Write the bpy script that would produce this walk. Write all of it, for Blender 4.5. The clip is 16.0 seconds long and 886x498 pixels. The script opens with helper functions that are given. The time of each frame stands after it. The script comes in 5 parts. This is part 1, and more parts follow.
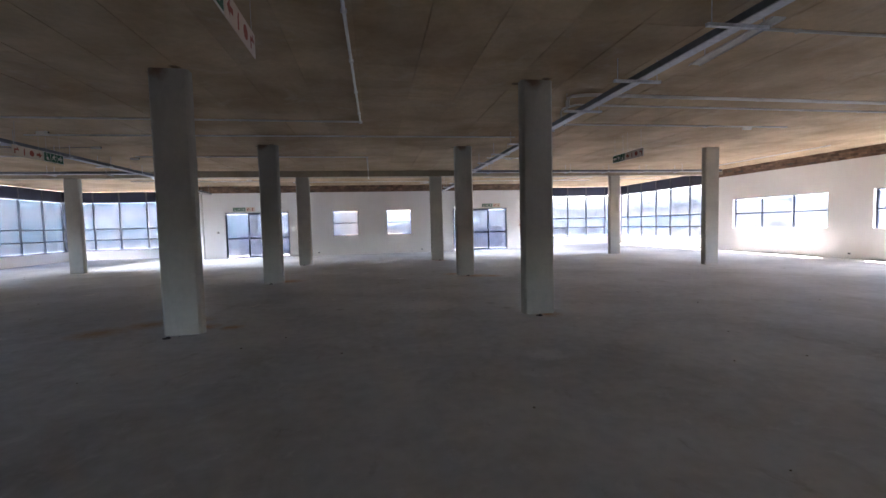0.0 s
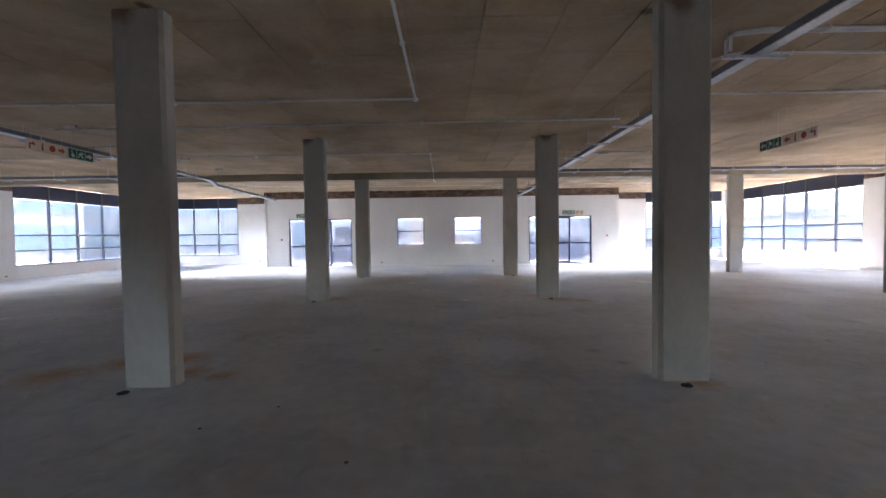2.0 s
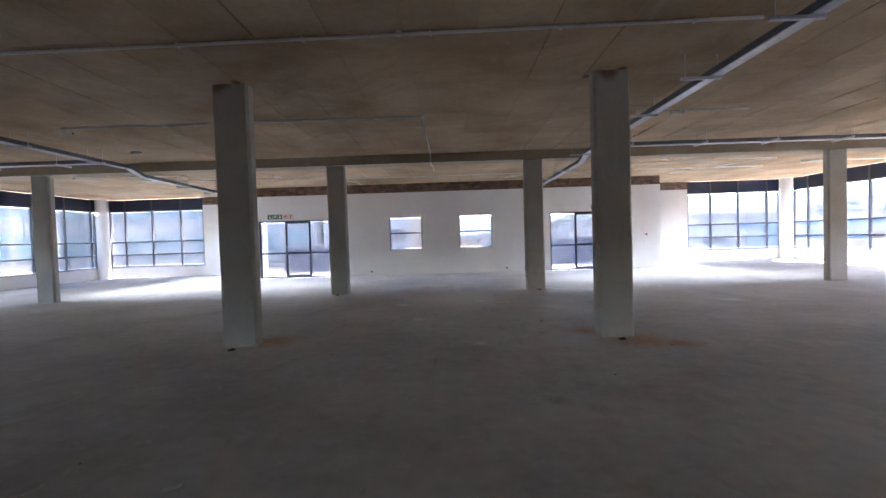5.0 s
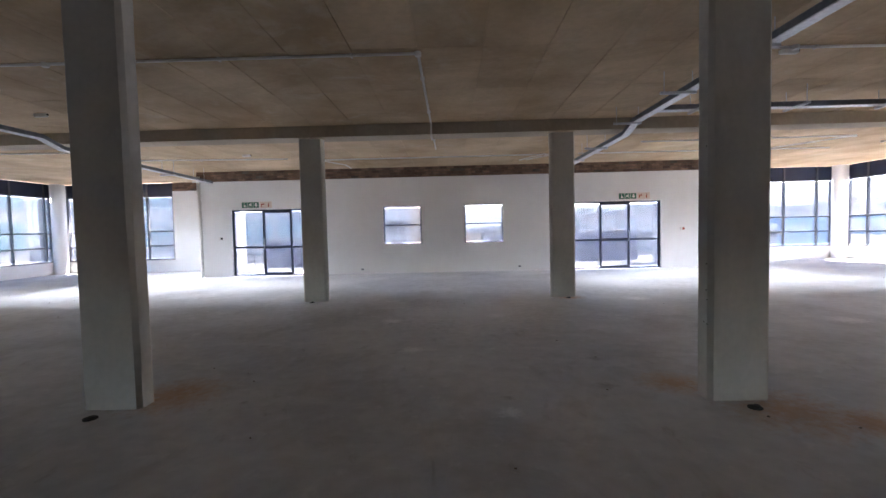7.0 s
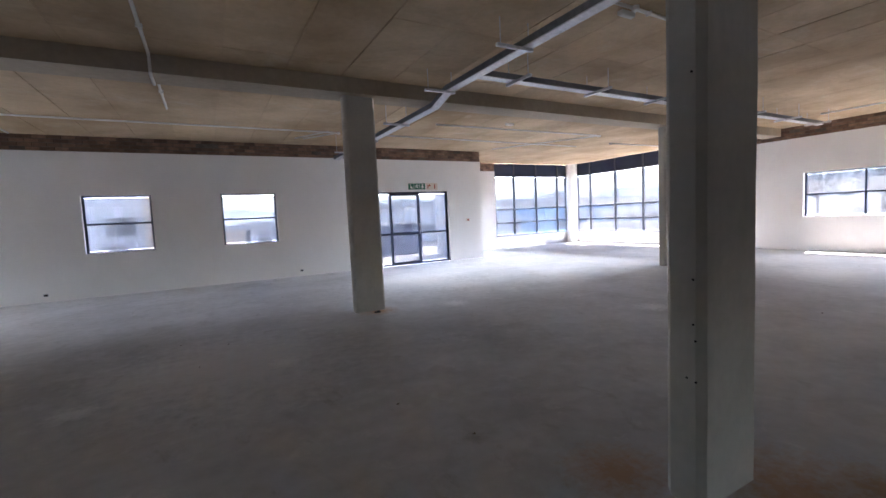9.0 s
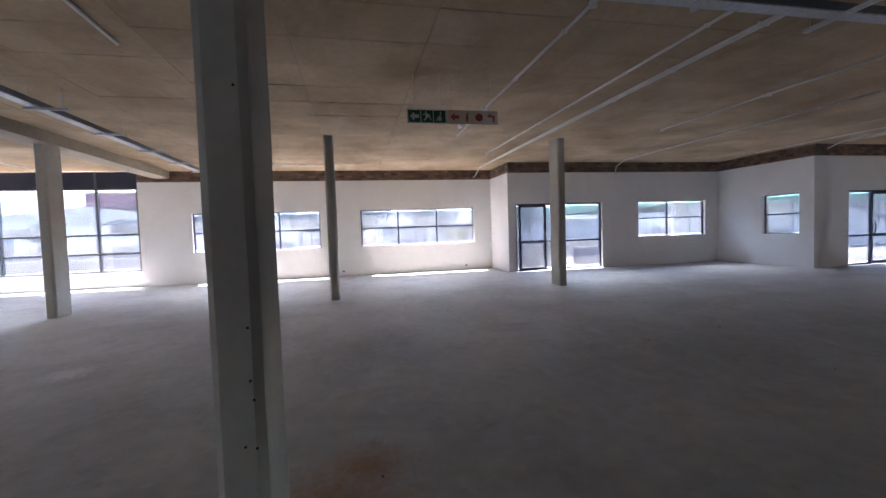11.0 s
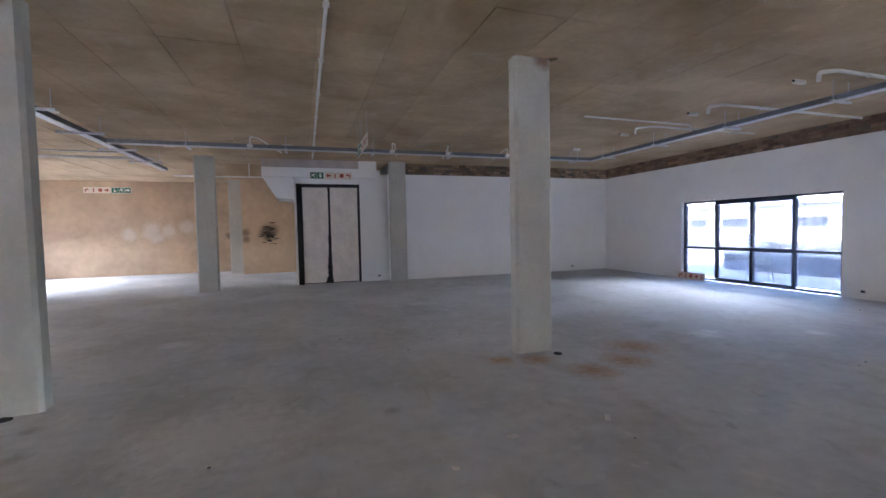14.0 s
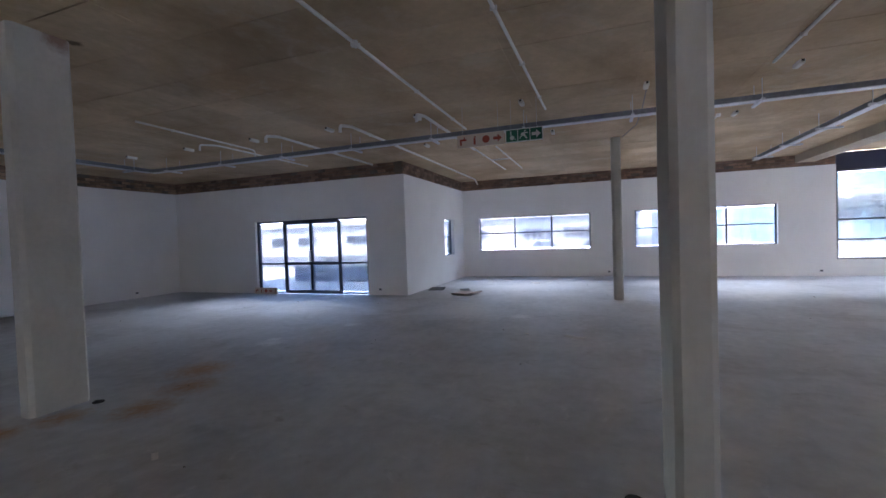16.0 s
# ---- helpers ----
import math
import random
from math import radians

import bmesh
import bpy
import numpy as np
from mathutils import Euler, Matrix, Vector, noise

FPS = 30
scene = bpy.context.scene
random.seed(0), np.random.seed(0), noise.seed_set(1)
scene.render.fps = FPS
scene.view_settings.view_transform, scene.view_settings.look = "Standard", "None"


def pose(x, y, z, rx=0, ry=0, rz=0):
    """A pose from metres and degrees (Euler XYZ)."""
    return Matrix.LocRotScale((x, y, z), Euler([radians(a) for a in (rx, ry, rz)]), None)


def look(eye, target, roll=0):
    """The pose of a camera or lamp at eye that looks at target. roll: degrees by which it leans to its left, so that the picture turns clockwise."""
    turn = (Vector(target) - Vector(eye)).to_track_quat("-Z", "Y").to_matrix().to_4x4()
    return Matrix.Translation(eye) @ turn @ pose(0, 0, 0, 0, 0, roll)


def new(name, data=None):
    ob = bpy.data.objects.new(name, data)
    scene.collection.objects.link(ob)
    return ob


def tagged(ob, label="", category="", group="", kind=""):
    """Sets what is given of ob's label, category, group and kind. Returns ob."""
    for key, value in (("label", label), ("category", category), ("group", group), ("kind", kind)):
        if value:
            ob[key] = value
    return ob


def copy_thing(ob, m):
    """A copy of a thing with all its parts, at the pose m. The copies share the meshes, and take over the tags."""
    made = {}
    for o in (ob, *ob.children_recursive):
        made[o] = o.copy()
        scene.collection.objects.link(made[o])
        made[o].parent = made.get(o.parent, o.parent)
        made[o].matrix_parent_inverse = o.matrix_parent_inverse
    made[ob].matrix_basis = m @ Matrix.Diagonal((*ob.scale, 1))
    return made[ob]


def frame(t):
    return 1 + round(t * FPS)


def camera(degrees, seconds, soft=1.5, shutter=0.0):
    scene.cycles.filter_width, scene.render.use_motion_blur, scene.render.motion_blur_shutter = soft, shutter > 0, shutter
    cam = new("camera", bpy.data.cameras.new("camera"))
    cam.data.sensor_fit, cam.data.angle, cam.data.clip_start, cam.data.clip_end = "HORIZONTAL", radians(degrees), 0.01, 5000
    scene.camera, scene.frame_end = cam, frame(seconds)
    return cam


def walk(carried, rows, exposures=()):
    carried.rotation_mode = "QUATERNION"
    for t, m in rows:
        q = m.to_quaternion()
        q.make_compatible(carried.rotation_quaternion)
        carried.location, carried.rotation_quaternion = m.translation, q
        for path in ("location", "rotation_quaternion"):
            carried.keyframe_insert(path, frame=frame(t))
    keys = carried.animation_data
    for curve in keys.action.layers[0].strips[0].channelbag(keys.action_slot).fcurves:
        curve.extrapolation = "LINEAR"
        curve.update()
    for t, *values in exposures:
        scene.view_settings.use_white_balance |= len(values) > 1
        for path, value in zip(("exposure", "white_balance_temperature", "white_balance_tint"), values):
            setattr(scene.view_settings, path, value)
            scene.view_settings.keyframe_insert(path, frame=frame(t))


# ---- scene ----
cam = camera(92.3, 16.0)
PATH = [
    (0, (0.069, -0.846, 1.372), (0.387, 1.125, 1.259), -1.4),
    (0.5, (0.138, -0.386, 1.36), (0.181, 1.611, 1.261), -1.2),
    (1, (0.197, 0.147, 1.353), (0.207, 2.145, 1.263), -1.0),
    (1.5, (0.264, 0.728, 1.36), (0.253, 2.726, 1.282), -0.9),
    (2, (0.301, 1.302, 1.375), (0.29, 3.301, 1.31), -0.8),
    (2.5, (0.349, 1.849, 1.371), (0.326, 3.848, 1.317), -0.7),
    (3, (0.342, 2.439, 1.372), (0.317, 4.438, 1.321), -1.0),
    (3.5, (0.369, 3.067, 1.364), (0.346, 5.066, 1.305), -1.7),
    (3.7, (0.37, 3.315, 1.362), (0.349, 5.314, 1.311), -2.0),
    (6, (0.307, 5.928, 1.387), (0.263, 7.926, 1.321), -1.4),
    (6.5, (0.287, 6.497, 1.398), (0.246, 8.495, 1.321), -1.1),
    (7, (0.279, 7.097, 1.377), (0.24, 9.095, 1.289), -1.3),
    (7.5, (0.286, 7.672, 1.38), (0.257, 9.669, 1.272), -1.4),
    (8, (0.268, 8.263, 1.393), (0.299, 10.26, 1.278), -1.3),
    (8.2, (0.285, 8.501, 1.385), (0.464, 10.489, 1.259), -1.6),
    (10.3, (0.476, 10.048, 1.443), (2.408, 10.549, 1.316), -2.6),
    (10.5, (0.489, 10.071, 1.438), (2.473, 10.297, 1.318), -2.5),
    (11, (0.538, 10.031, 1.419), (2.493, 9.623, 1.328), -1.9),
    (11.5, (0.492, 9.956, 1.453), (2.245, 8.997, 1.365), -1.5),
    (12, (0.443, 9.867, 1.444), (1.902, 8.501, 1.366), -1.5),
    (12.5, (0.33, 9.878, 1.432), (1.416, 8.2, 1.35), -1.4),
    (13, (0.218, 9.848, 1.434), (0.837, 7.949, 1.34), -1.1),
    (13.5, (0.128, 9.83, 1.458), (0.099, 7.833, 1.357), -0.9),
    (14, (0.12, 9.815, 1.49), (-0.502, 7.916, 1.397), -1.1),
    (14.5, (0.087, 9.807, 1.455), (-1.076, 8.182, 1.377), -1.2),
    (15, (0.063, 9.834, 1.44), (-1.433, 8.509, 1.376), -1.3),
    (15.5, (0.007, 9.957, 1.46), (-1.688, 8.898, 1.405), -1.5),
    (16, (-0.026, 10.078, 1.468), (-1.904, 9.392, 1.413), -2.0),
]
EXPOSURE = [(0, 5.84, 6400), (0.5, 5.9, 6400), (2, 6.04, 6350), (3, 6.15, 6300), (6, 5.66, 6420), (7.5, 5.82, 6460), (10.5, 5.17, 6150), (11, 5.36, 6180), (11.5, 5.64, 6250), (12, 6.08, 6150), (12.5, 6.28, 6100), (13, 6.7, 5980), (13.5, 7.22, 6060), (14.5, 7.12, 6180), (15, 6.8, 6100), (15.5, 6.46, 6030), (16, 6.2, 5980)]
walk(cam, [(t, look(eye, target, roll)) for t, eye, target, roll in PATH], [(t, e, k, 19) for t, e, k in EXPOSURE])

# ---- world, sun ----
world = bpy.data.worlds.new("world")
scene.world = world
world.use_nodes = True
wn = world.node_tree.nodes
wl = world.node_tree.links
sky = wn.new("ShaderNodeTexSky")
sky.sky_type = "NISHITA"
sky.sun_disc = False
sky.sun_elevation = radians(63)
sky.sun_rotation = radians(71)
sky.air_density, sky.dust_density = 1.0, 2.0
wl.new(sky.outputs[0], wn["Background"].inputs[0])
wn["Background"].inputs[1].default_value = 0.15
sun_lamp = bpy.data.lights.new("sun", "SUN")
sun_lamp.energy, sun_lamp.angle, sun_lamp.color = 2.0, radians(0.6), (1.0, 0.95, 0.87)
sun = new("sun", sun_lamp)
sun.matrix_world = look((0, 0, 0), (-1.0, -0.35, -2.15))

# added fill lamps at the opening heads, standing in for skylight: (name, axis of the wall, room face, outward side,
# from, to, head, watts per metre)
OPENINGS = [
    ("east_front", "y", 14.95, 1, 16.32, 23.2, 2.95, 0.48), ("west_front", "y", -15.0, -1, 16.35, 23.2, 2.95, 0.6),
    ("north_east_front", "x", 23.5, 1, 10.72, 14.75, 2.95, 0.15), ("north_west_front", "x", 23.5, 1, -14.75, -10.5, 2.95, 0.15),
    ("east_window", "y", 14.95, 1, 5.88, 9.78, 2.13, 0.1), ("east_window", "y", 14.95, 1, 11.08, 14.88, 2.13, 0.1),
    ("west_window", "y", -15.0, -1, 6.03, 9.85, 2.1, 0.07), ("west_window", "y", -15.0, -1, 11.2, 15.0, 2.1, 0.07),
    ("bay_window", "y", 13.25, 1, -2.03, 0.62, 2.13, 0.12), ("bay_door", "y", 13.25, 1, 1.97, 5.0, 2.13, 0.15),
    ("south_door", "y", 10.05, 1, -7.85, -3.78, 2.13, 0.35), ("west_door", "y", -9.97, -1, 0.55, 4.3, 2.08, 0.07),
    ("north_door", "x", 21.01, 1, -6.95, -4.02, 2.17, 0.15), ("north_door", "x", 21.01, 1, 4.17, 7.08, 2.17, 0.15),
]
for name, axis, p, out, a0, a1, z1, watts in OPENINGS:
    lamp = bpy.data.lights.new("sky_fill_" + name, "AREA")
    lamp.shape, lamp.size, lamp.size_y, lamp.spread = "RECTANGLE", a1 - a0 - 0.1, 0.1, radians(28 if z1 > 2.5 else 60)
    lamp.energy, lamp.color = watts * (a1 - a0), (0.84, 0.93, 1.0)
    mid, q, z = (a0 + a1) / 2, p + out * 0.04, z1 - 0.06
    eye = Vector((mid, q, z) if axis == "x" else (q, mid, z))
    fall = -0.4 if z1 > 2.5 else -0.74
    aim = Vector((0, -out, fall) if axis == "x" else (-out, 0, fall))
    new("sky_fill_" + name, lamp).matrix_world = look(eye, eye + aim)

# ---- materials ----
def mat(name, color, rough=0.8, metal=0.0, var=0.15, scale=3.0, fine=60.0, bump=0.15, tint=None, island=0.0, rnd=0.0):
    """A principled material with colour variation at two scales and a fine bump."""
    m = bpy.data.materials.new(name)
    m.use_nodes = True
    n, l = m.node_tree.nodes, m.node_tree.links
    b = n["Principled BSDF"]
    b.inputs["Roughness"].default_value, b.inputs["Metallic"].default_value = rough, metal
    co = n.new("ShaderNodeTexCoord")
    big = n.new("ShaderNodeTexNoise")
    big.inputs["Scale"].default_value, big.inputs["Detail"].default_value = scale, 6
    small = n.new("ShaderNodeTexNoise")
    small.inputs["Scale"].default_value, small.inputs["Detail"].default_value = fine, 4
    l.new(co.outputs["Object"], big.inputs["Vector"])
    l.new(co.outputs["Object"], small.inputs["Vector"])
    mix = n.new("ShaderNodeMix")
    mix.data_type = "RGBA"
    dark = tint if tint else [c * (1 - 2 * var) for c in color]
    mix.inputs[6].default_value = (*dark, 1)
    mix.inputs[7].default_value = (*color, 1)
    ramp = n.new("ShaderNodeMapRange")
    ramp.inputs[1].default_value, ramp.inputs[2].default_value = 0.3, 0.65
    l.new(big.outputs[0], ramp.inputs[0])
    l.new(ramp.outputs[0], mix.inputs[0])
    hsv = n.new("ShaderNodeHueSaturation")
    l.new(mix.outputs[2], hsv.inputs["Color"])
    val = n.new("ShaderNodeMapRange")
    val.inputs[1].default_value, val.inputs[2].default_value = 0.3, 0.7
    val.inputs[3].default_value, val.inputs[4].default_value = 1 - var * 0.6, 1 + var * 0.5
    l.new(small.outputs[0], val.inputs[0])
    out = val.outputs[0]
    if island or rnd:
        src = n.new("ShaderNodeNewGeometry").outputs["Random Per Island"] if island else n.new("ShaderNodeObjectInfo").outputs["Random"]
        k = n.new("ShaderNodeMapRange")
        k.inputs[3].default_value, k.inputs[4].default_value = 1 - max(island, rnd), 1 + max(island, rnd) * 0.6
        l.new(src, k.inputs[0])
        mul = n.new("ShaderNodeMath")
        mul.operation = "MULTIPLY"
        l.new(out, mul.inputs[0])
        l.new(k.outputs[0], mul.inputs[1])
        out = mul.outputs[0]
    l.new(out, hsv.inputs["Value"])
    l.new(hsv.outputs[0], b.inputs["Base Color"])
    if bump:
        bp = n.new("ShaderNodeBump")
        bp.inputs["Strength"].default_value, bp.inputs["Distance"].default_value = bump, 0.01
        l.new(small.outputs[0], bp.inputs["Height"])
        l.new(bp.outputs[0], b.inputs["Normal"])
    return m


def glass(name, tint=(0.23, 0.24, 0.252)):
    m = bpy.data.materials.new(name)
    m.use_nodes = True
    n, l = m.node_tree.nodes, m.node_tree.links
    n.remove(n["Principled BSDF"])
    tr, gl, mx = n.new("ShaderNodeBsdfTransparent"), n.new("ShaderNodeBsdfGlossy"), n.new("ShaderNodeMixShader")
    lw, pw, fr = n.new("ShaderNodeLayerWeight"), n.new("ShaderNodeMath"), n.new("ShaderNodeMapRange")
    pw.operation, pw.inputs[1].default_value = "POWER", 5.0
    fr.inputs[3].default_value, fr.inputs[4].default_value = 0.04, 0.7
    l.new(lw.outputs["Facing"], pw.inputs[0])
    l.new(pw.outputs[0], fr.inputs[0])
    # dark tint put in to tone down the bright view outside
    tr.inputs[0].default_value = (*tint, 1)
    gl.inputs["Roughness"].default_value = 0.03
    l.new(fr.outputs[0], mx.inputs[0])
    l.new(tr.outputs[0], mx.inputs[1])
    l.new(gl.outputs[0], mx.inputs[2])
    # a thin translucent veil, varied by noise, added to wash out the view
    film, no, k, mx2 = n.new("ShaderNodeBsdfTranslucent"), n.new("ShaderNodeTexNoise"), n.new("ShaderNodeMapRange"), n.new("ShaderNodeMixShader")
    film.inputs[0].default_value = (0.85, 0.87, 0.9, 1)
    no.inputs["Scale"].default_value, no.inputs["Detail"].default_value = 1.4, 8
    k.inputs[1].default_value, k.inputs[2].default_value, k.inputs[3].default_value, k.inputs[4].default_value = 0.3, 0.7, 0.012, 0.035
    l.new(n.new("ShaderNodeNewGeometry").outputs["Position"], no.inputs["Vector"])
    l.new(no.outputs[0], k.inputs[0])
    l.new(k.outputs[0], mx2.inputs[0])
    l.new(mx.outputs[0], mx2.inputs[1])
    l.new(film.outputs[0], mx2.inputs[2])
    l.new(mx2.outputs[0], n["Material Output"].inputs[0])
    return m


def add_patches(m, spots, color, scale=3.0, amount=0.8, low=0.75, high=1.2):
    """Spilled sand or dust: soft-edged irregular patches (x, y, z, radius) laid over a material in world coordinates."""
    n, l = m.node_tree.nodes, m.node_tree.links
    b = n["Principled BSDF"]
    src = b.inputs["Base Color"].links[0].from_socket
    geo = n.new("ShaderNodeNewGeometry")
    no = n.new("ShaderNodeTexNoise")
    no.inputs["Scale"].default_value, no.inputs["Detail"].default_value, no.inputs["Roughness"].default_value = scale, 8, 0.7
    l.new(geo.outputs["Position"], no.inputs["Vector"])
    total = None
    for x, y, z, r in spots:
        d = n.new("ShaderNodeVectorMath")
        d.operation = "DISTANCE"
        d.inputs[1].default_value = (x, y, z)
        l.new(geo.outputs["Position"], d.inputs[0])
        k = n.new("ShaderNodeMapRange")
        k.inputs[1].default_value, k.inputs[2].default_value, k.inputs[3].default_value, k.inputs[4].default_value = 0.0, r, 1.0, 0.0
        l.new(d.outputs["Value"], k.inputs[0])
        if total is None:
            total = k.outputs[0]
        else:
            mx = n.new("ShaderNodeMath")
            mx.operation = "MAXIMUM"
            l.new(total, mx.inputs[0])
            l.new(k.outputs[0], mx.inputs[1])
            total = mx.outputs[0]
    add = n.new("ShaderNodeMath")
    add.operation = "ADD"
    l.new(total, add.inputs[0])
    l.new(no.outputs[0], add.inputs[1])
    edge = n.new("ShaderNodeMapRange")
    edge.inputs[1].default_value, edge.inputs[2].default_value, edge.inputs[4].default_value = low, high, amount
    l.new(add.outputs[0], edge.inputs[0])
    cut = n.new("ShaderNodeMath")
    cut.operation = "MULTIPLY"
    gate = n.new("ShaderNodeMath")
    gate.operation = "GREATER_THAN"
    gate.inputs[1].default_value = 0.001
    l.new(total, gate.inputs[0])
    l.new(edge.outputs[0], cut.inputs[0])
    l.new(gate.outputs[0], cut.inputs[1])
    mix = n.new("ShaderNodeMix")
    mix.data_type = "RGBA"
    mix.inputs[7].default_value = (*color, 1)
    l.new(cut.outputs[0], mix.inputs[0])
    l.new(src, mix.inputs[6])
    l.new(mix.outputs[2], b.inputs["Base Color"])


M_PLASTER = mat("white_plaster", (0.88, 0.87, 0.855), 0.9, var=0.02, scale=1.2, fine=25, bump=0.08)
M_FLOOR = mat("screeded_concrete", (0.61, 0.615, 0.63), 0.7, var=0.13, scale=0.55, fine=7, bump=0.32)
M_CEIL = mat("shuttered_concrete", (0.65, 0.49, 0.32), 0.85, var=0.1, scale=0.7, fine=14, bump=0.15, tint=(0.42, 0.29, 0.165), island=0.09)
M_BEAM = mat("beam_concrete", (0.47, 0.395, 0.30), 0.85, var=0.12, scale=1.0, fine=12, bump=0.15)
M_COLUMN = mat("column_concrete", (0.53, 0.505, 0.445), 0.85, var=0.07, scale=1.6, fine=18, bump=0.12)
M_BRICK = mat("raw_brick", (0.30, 0.19, 0.135), 0.95, var=0.2, scale=6, fine=40, bump=0.4, island=0.45)
M_BRICKT = mat("tan_brick", (0.40, 0.27, 0.18), 0.95, var=0.2, scale=6, fine=40, bump=0.4, island=0.5)
M_MORTAR = mat("mortar", (0.20, 0.17, 0.14), 0.95, var=0.25, scale=4, fine=30, bump=0.5)
M_ALU = mat("charcoal_aluminium", (0.035, 0.046, 0.085), 0.4, 0.2, var=0.06, bump=0.02)
M_MULL = mat("grey_aluminium", (0.12, 0.125, 0.14), 0.4, 0.3, var=0.06, bump=0.02)
M_SPAN = mat("navy_spandrel", (0.02, 0.028, 0.065), 0.35, var=0.1, bump=0.02)
M_GLASS = glass("window_glass")
# galvanised steel darkened for the rails' shaded side; also the grey ceiling cable
M_RAIL = mat("shade_grey_steel", (0.22, 0.23, 0.26), 0.5, 0.5, var=0.12, scale=20, fine=90, bump=0.05)
M_GALV = mat("galvanised_steel", (0.70, 0.72, 0.76), 0.42, 0.4, var=0.12, scale=20, fine=90, bump=0.05)
M_CABLE = mat("black_cable", (0.02, 0.02, 0.022), 0.6, var=0.1, bump=0.05)
M_PVC = mat("white_pvc", (0.80, 0.78, 0.74), 0.45, var=0.05, bump=0.03)
M_GREEN = mat("sign_green", (0.01, 0.13, 0.07), 0.5, var=0.03, bump=0)
M_SIGNW = mat("sign_white", (0.80, 0.78, 0.72), 0.5, var=0.03, bump=0)
M_SIGNC = mat("sign_cream", (0.80, 0.68, 0.57), 0.5, var=0.04, bump=0)
M_RED = mat("sign_red", (0.42, 0.07, 0.03), 0.5, var=0.05, bump=0)
M_BLACK = mat("black_rubber", (0.012, 0.012, 0.014), 0.7, var=0.1, bump=0.1)
M_PLY = mat("shutter_plywood", (0.60, 0.425, 0.275), 0.75, var=0.13, scale=0.8, fine=5, bump=0.05)
M_PAPER = mat("kraft_board", (0.86, 0.78, 0.71), 0.85, var=0.08, scale=2, fine=8, bump=0.2)
M_SCUFF = mat("black_scuff", (0.05, 0.045, 0.04), 0.9, var=0.2, bump=0)
M_FILLER = mat("white_filler", (0.72, 0.66, 0.58), 0.9, var=0.1, scale=5, bump=0.05)
M_PARAPET = mat("slate_blue_paint", (0.08, 0.10, 0.19), 0.8, var=0.1, scale=1, bump=0.1)
# parapet slate paled for haze; plain grey on the casing and cladding
M_PARAPETP = mat("pale_slate_haze_grey", (0.32, 0.35, 0.44), 0.8, var=0.1, scale=1, bump=0.1)
M_PAVE = mat("terrace_paving", (0.5, 0.48, 0.44), 0.85, var=0.12, scale=1.5, bump=0.2, island=0.1)
M_APRON = mat("pale_concrete_apron", (0.58, 0.54, 0.47), 0.9, var=0.12, scale=0.6, fine=20, bump=0.3)
M_ASPHALT = mat("tarred_yard", (0.11, 0.11, 0.11), 0.9, var=0.15, scale=0.3, fine=20, bump=0.3)
# hill scrub with aerial haze mixed into its base colour
M_HILL = mat("hazed_scrub", (0.35, 0.39, 0.41), 0.9, var=0.3, scale=0.05, fine=0.4, bump=0)
M_LEAF = mat("foliage", (0.12, 0.15, 0.09), 0.8, var=0.3, scale=2, fine=15, bump=0.2, rnd=0.3)
M_LEAFY = mat("yellow_foliage", (0.24, 0.25, 0.10), 0.8, var=0.25, scale=2, fine=15, bump=0.2)
# far leaves paled and greyed: distance haze put into the colour
M_LEAFH = mat("hazed_foliage", (0.28, 0.33, 0.29), 0.8, var=0.25, scale=2, fine=15, bump=0.2, rnd=0.2)
M_WHITEW = mat("white_render", (0.80, 0.78, 0.74), 0.85, var=0.05, bump=0.05)
M_BARK = mat("bark", (0.12, 0.09, 0.07), 0.9, var=0.3, scale=8, bump=0.5)
M_CREAM = mat("cream_facade", (0.52, 0.505, 0.48), 0.85, var=0.05, bump=0.05)
M_ORANGE = mat("ochre_facade", (0.66, 0.47, 0.30), 0.85, var=0.08, bump=0.05)
M_ROOFRED = mat("maroon_roof", (0.36, 0.14, 0.18), 0.6, var=0.1, bump=0.05)
M_ROOFGREEN = mat("green_roof", (0.16, 0.36, 0.27), 0.6, var=0.08, bump=0.05)
M_ROOFBLUE = mat("blue_sheeting", (0.18, 0.40, 0.66), 0.5, var=0.08, bump=0.05)
M_TEAL = mat("teal_glass_facade", (0.30, 0.44, 0.48), 0.25, var=0.2, scale=1, bump=0.02)
M_CHAIR = mat("dark_plastic", (0.03, 0.035, 0.05), 0.45, var=0.05, bump=0.02)
M_CARW = mat("white_car_paint", (0.6, 0.6, 0.61), 0.3, var=0.03, bump=0)
M_CARR = mat("red_car_paint", (0.45, 0.03, 0.03), 0.3, var=0.03, bump=0)
M_CARG = mat("grey_car_paint", (0.15, 0.16, 0.18), 0.3, 0.3, var=0.03, bump=0)
M_DIM = mat("dark_window", (0.03, 0.035, 0.045), 0.15, var=0.1, bump=0)
M_CARTON = mat("pale_carton", (0.58, 0.50, 0.46), 0.9, var=0.1, scale=4, bump=0.1)
M_LITTER = mat("pale_card", (0.76, 0.74, 0.71), 0.9, var=0.1, scale=8, bump=0.1)


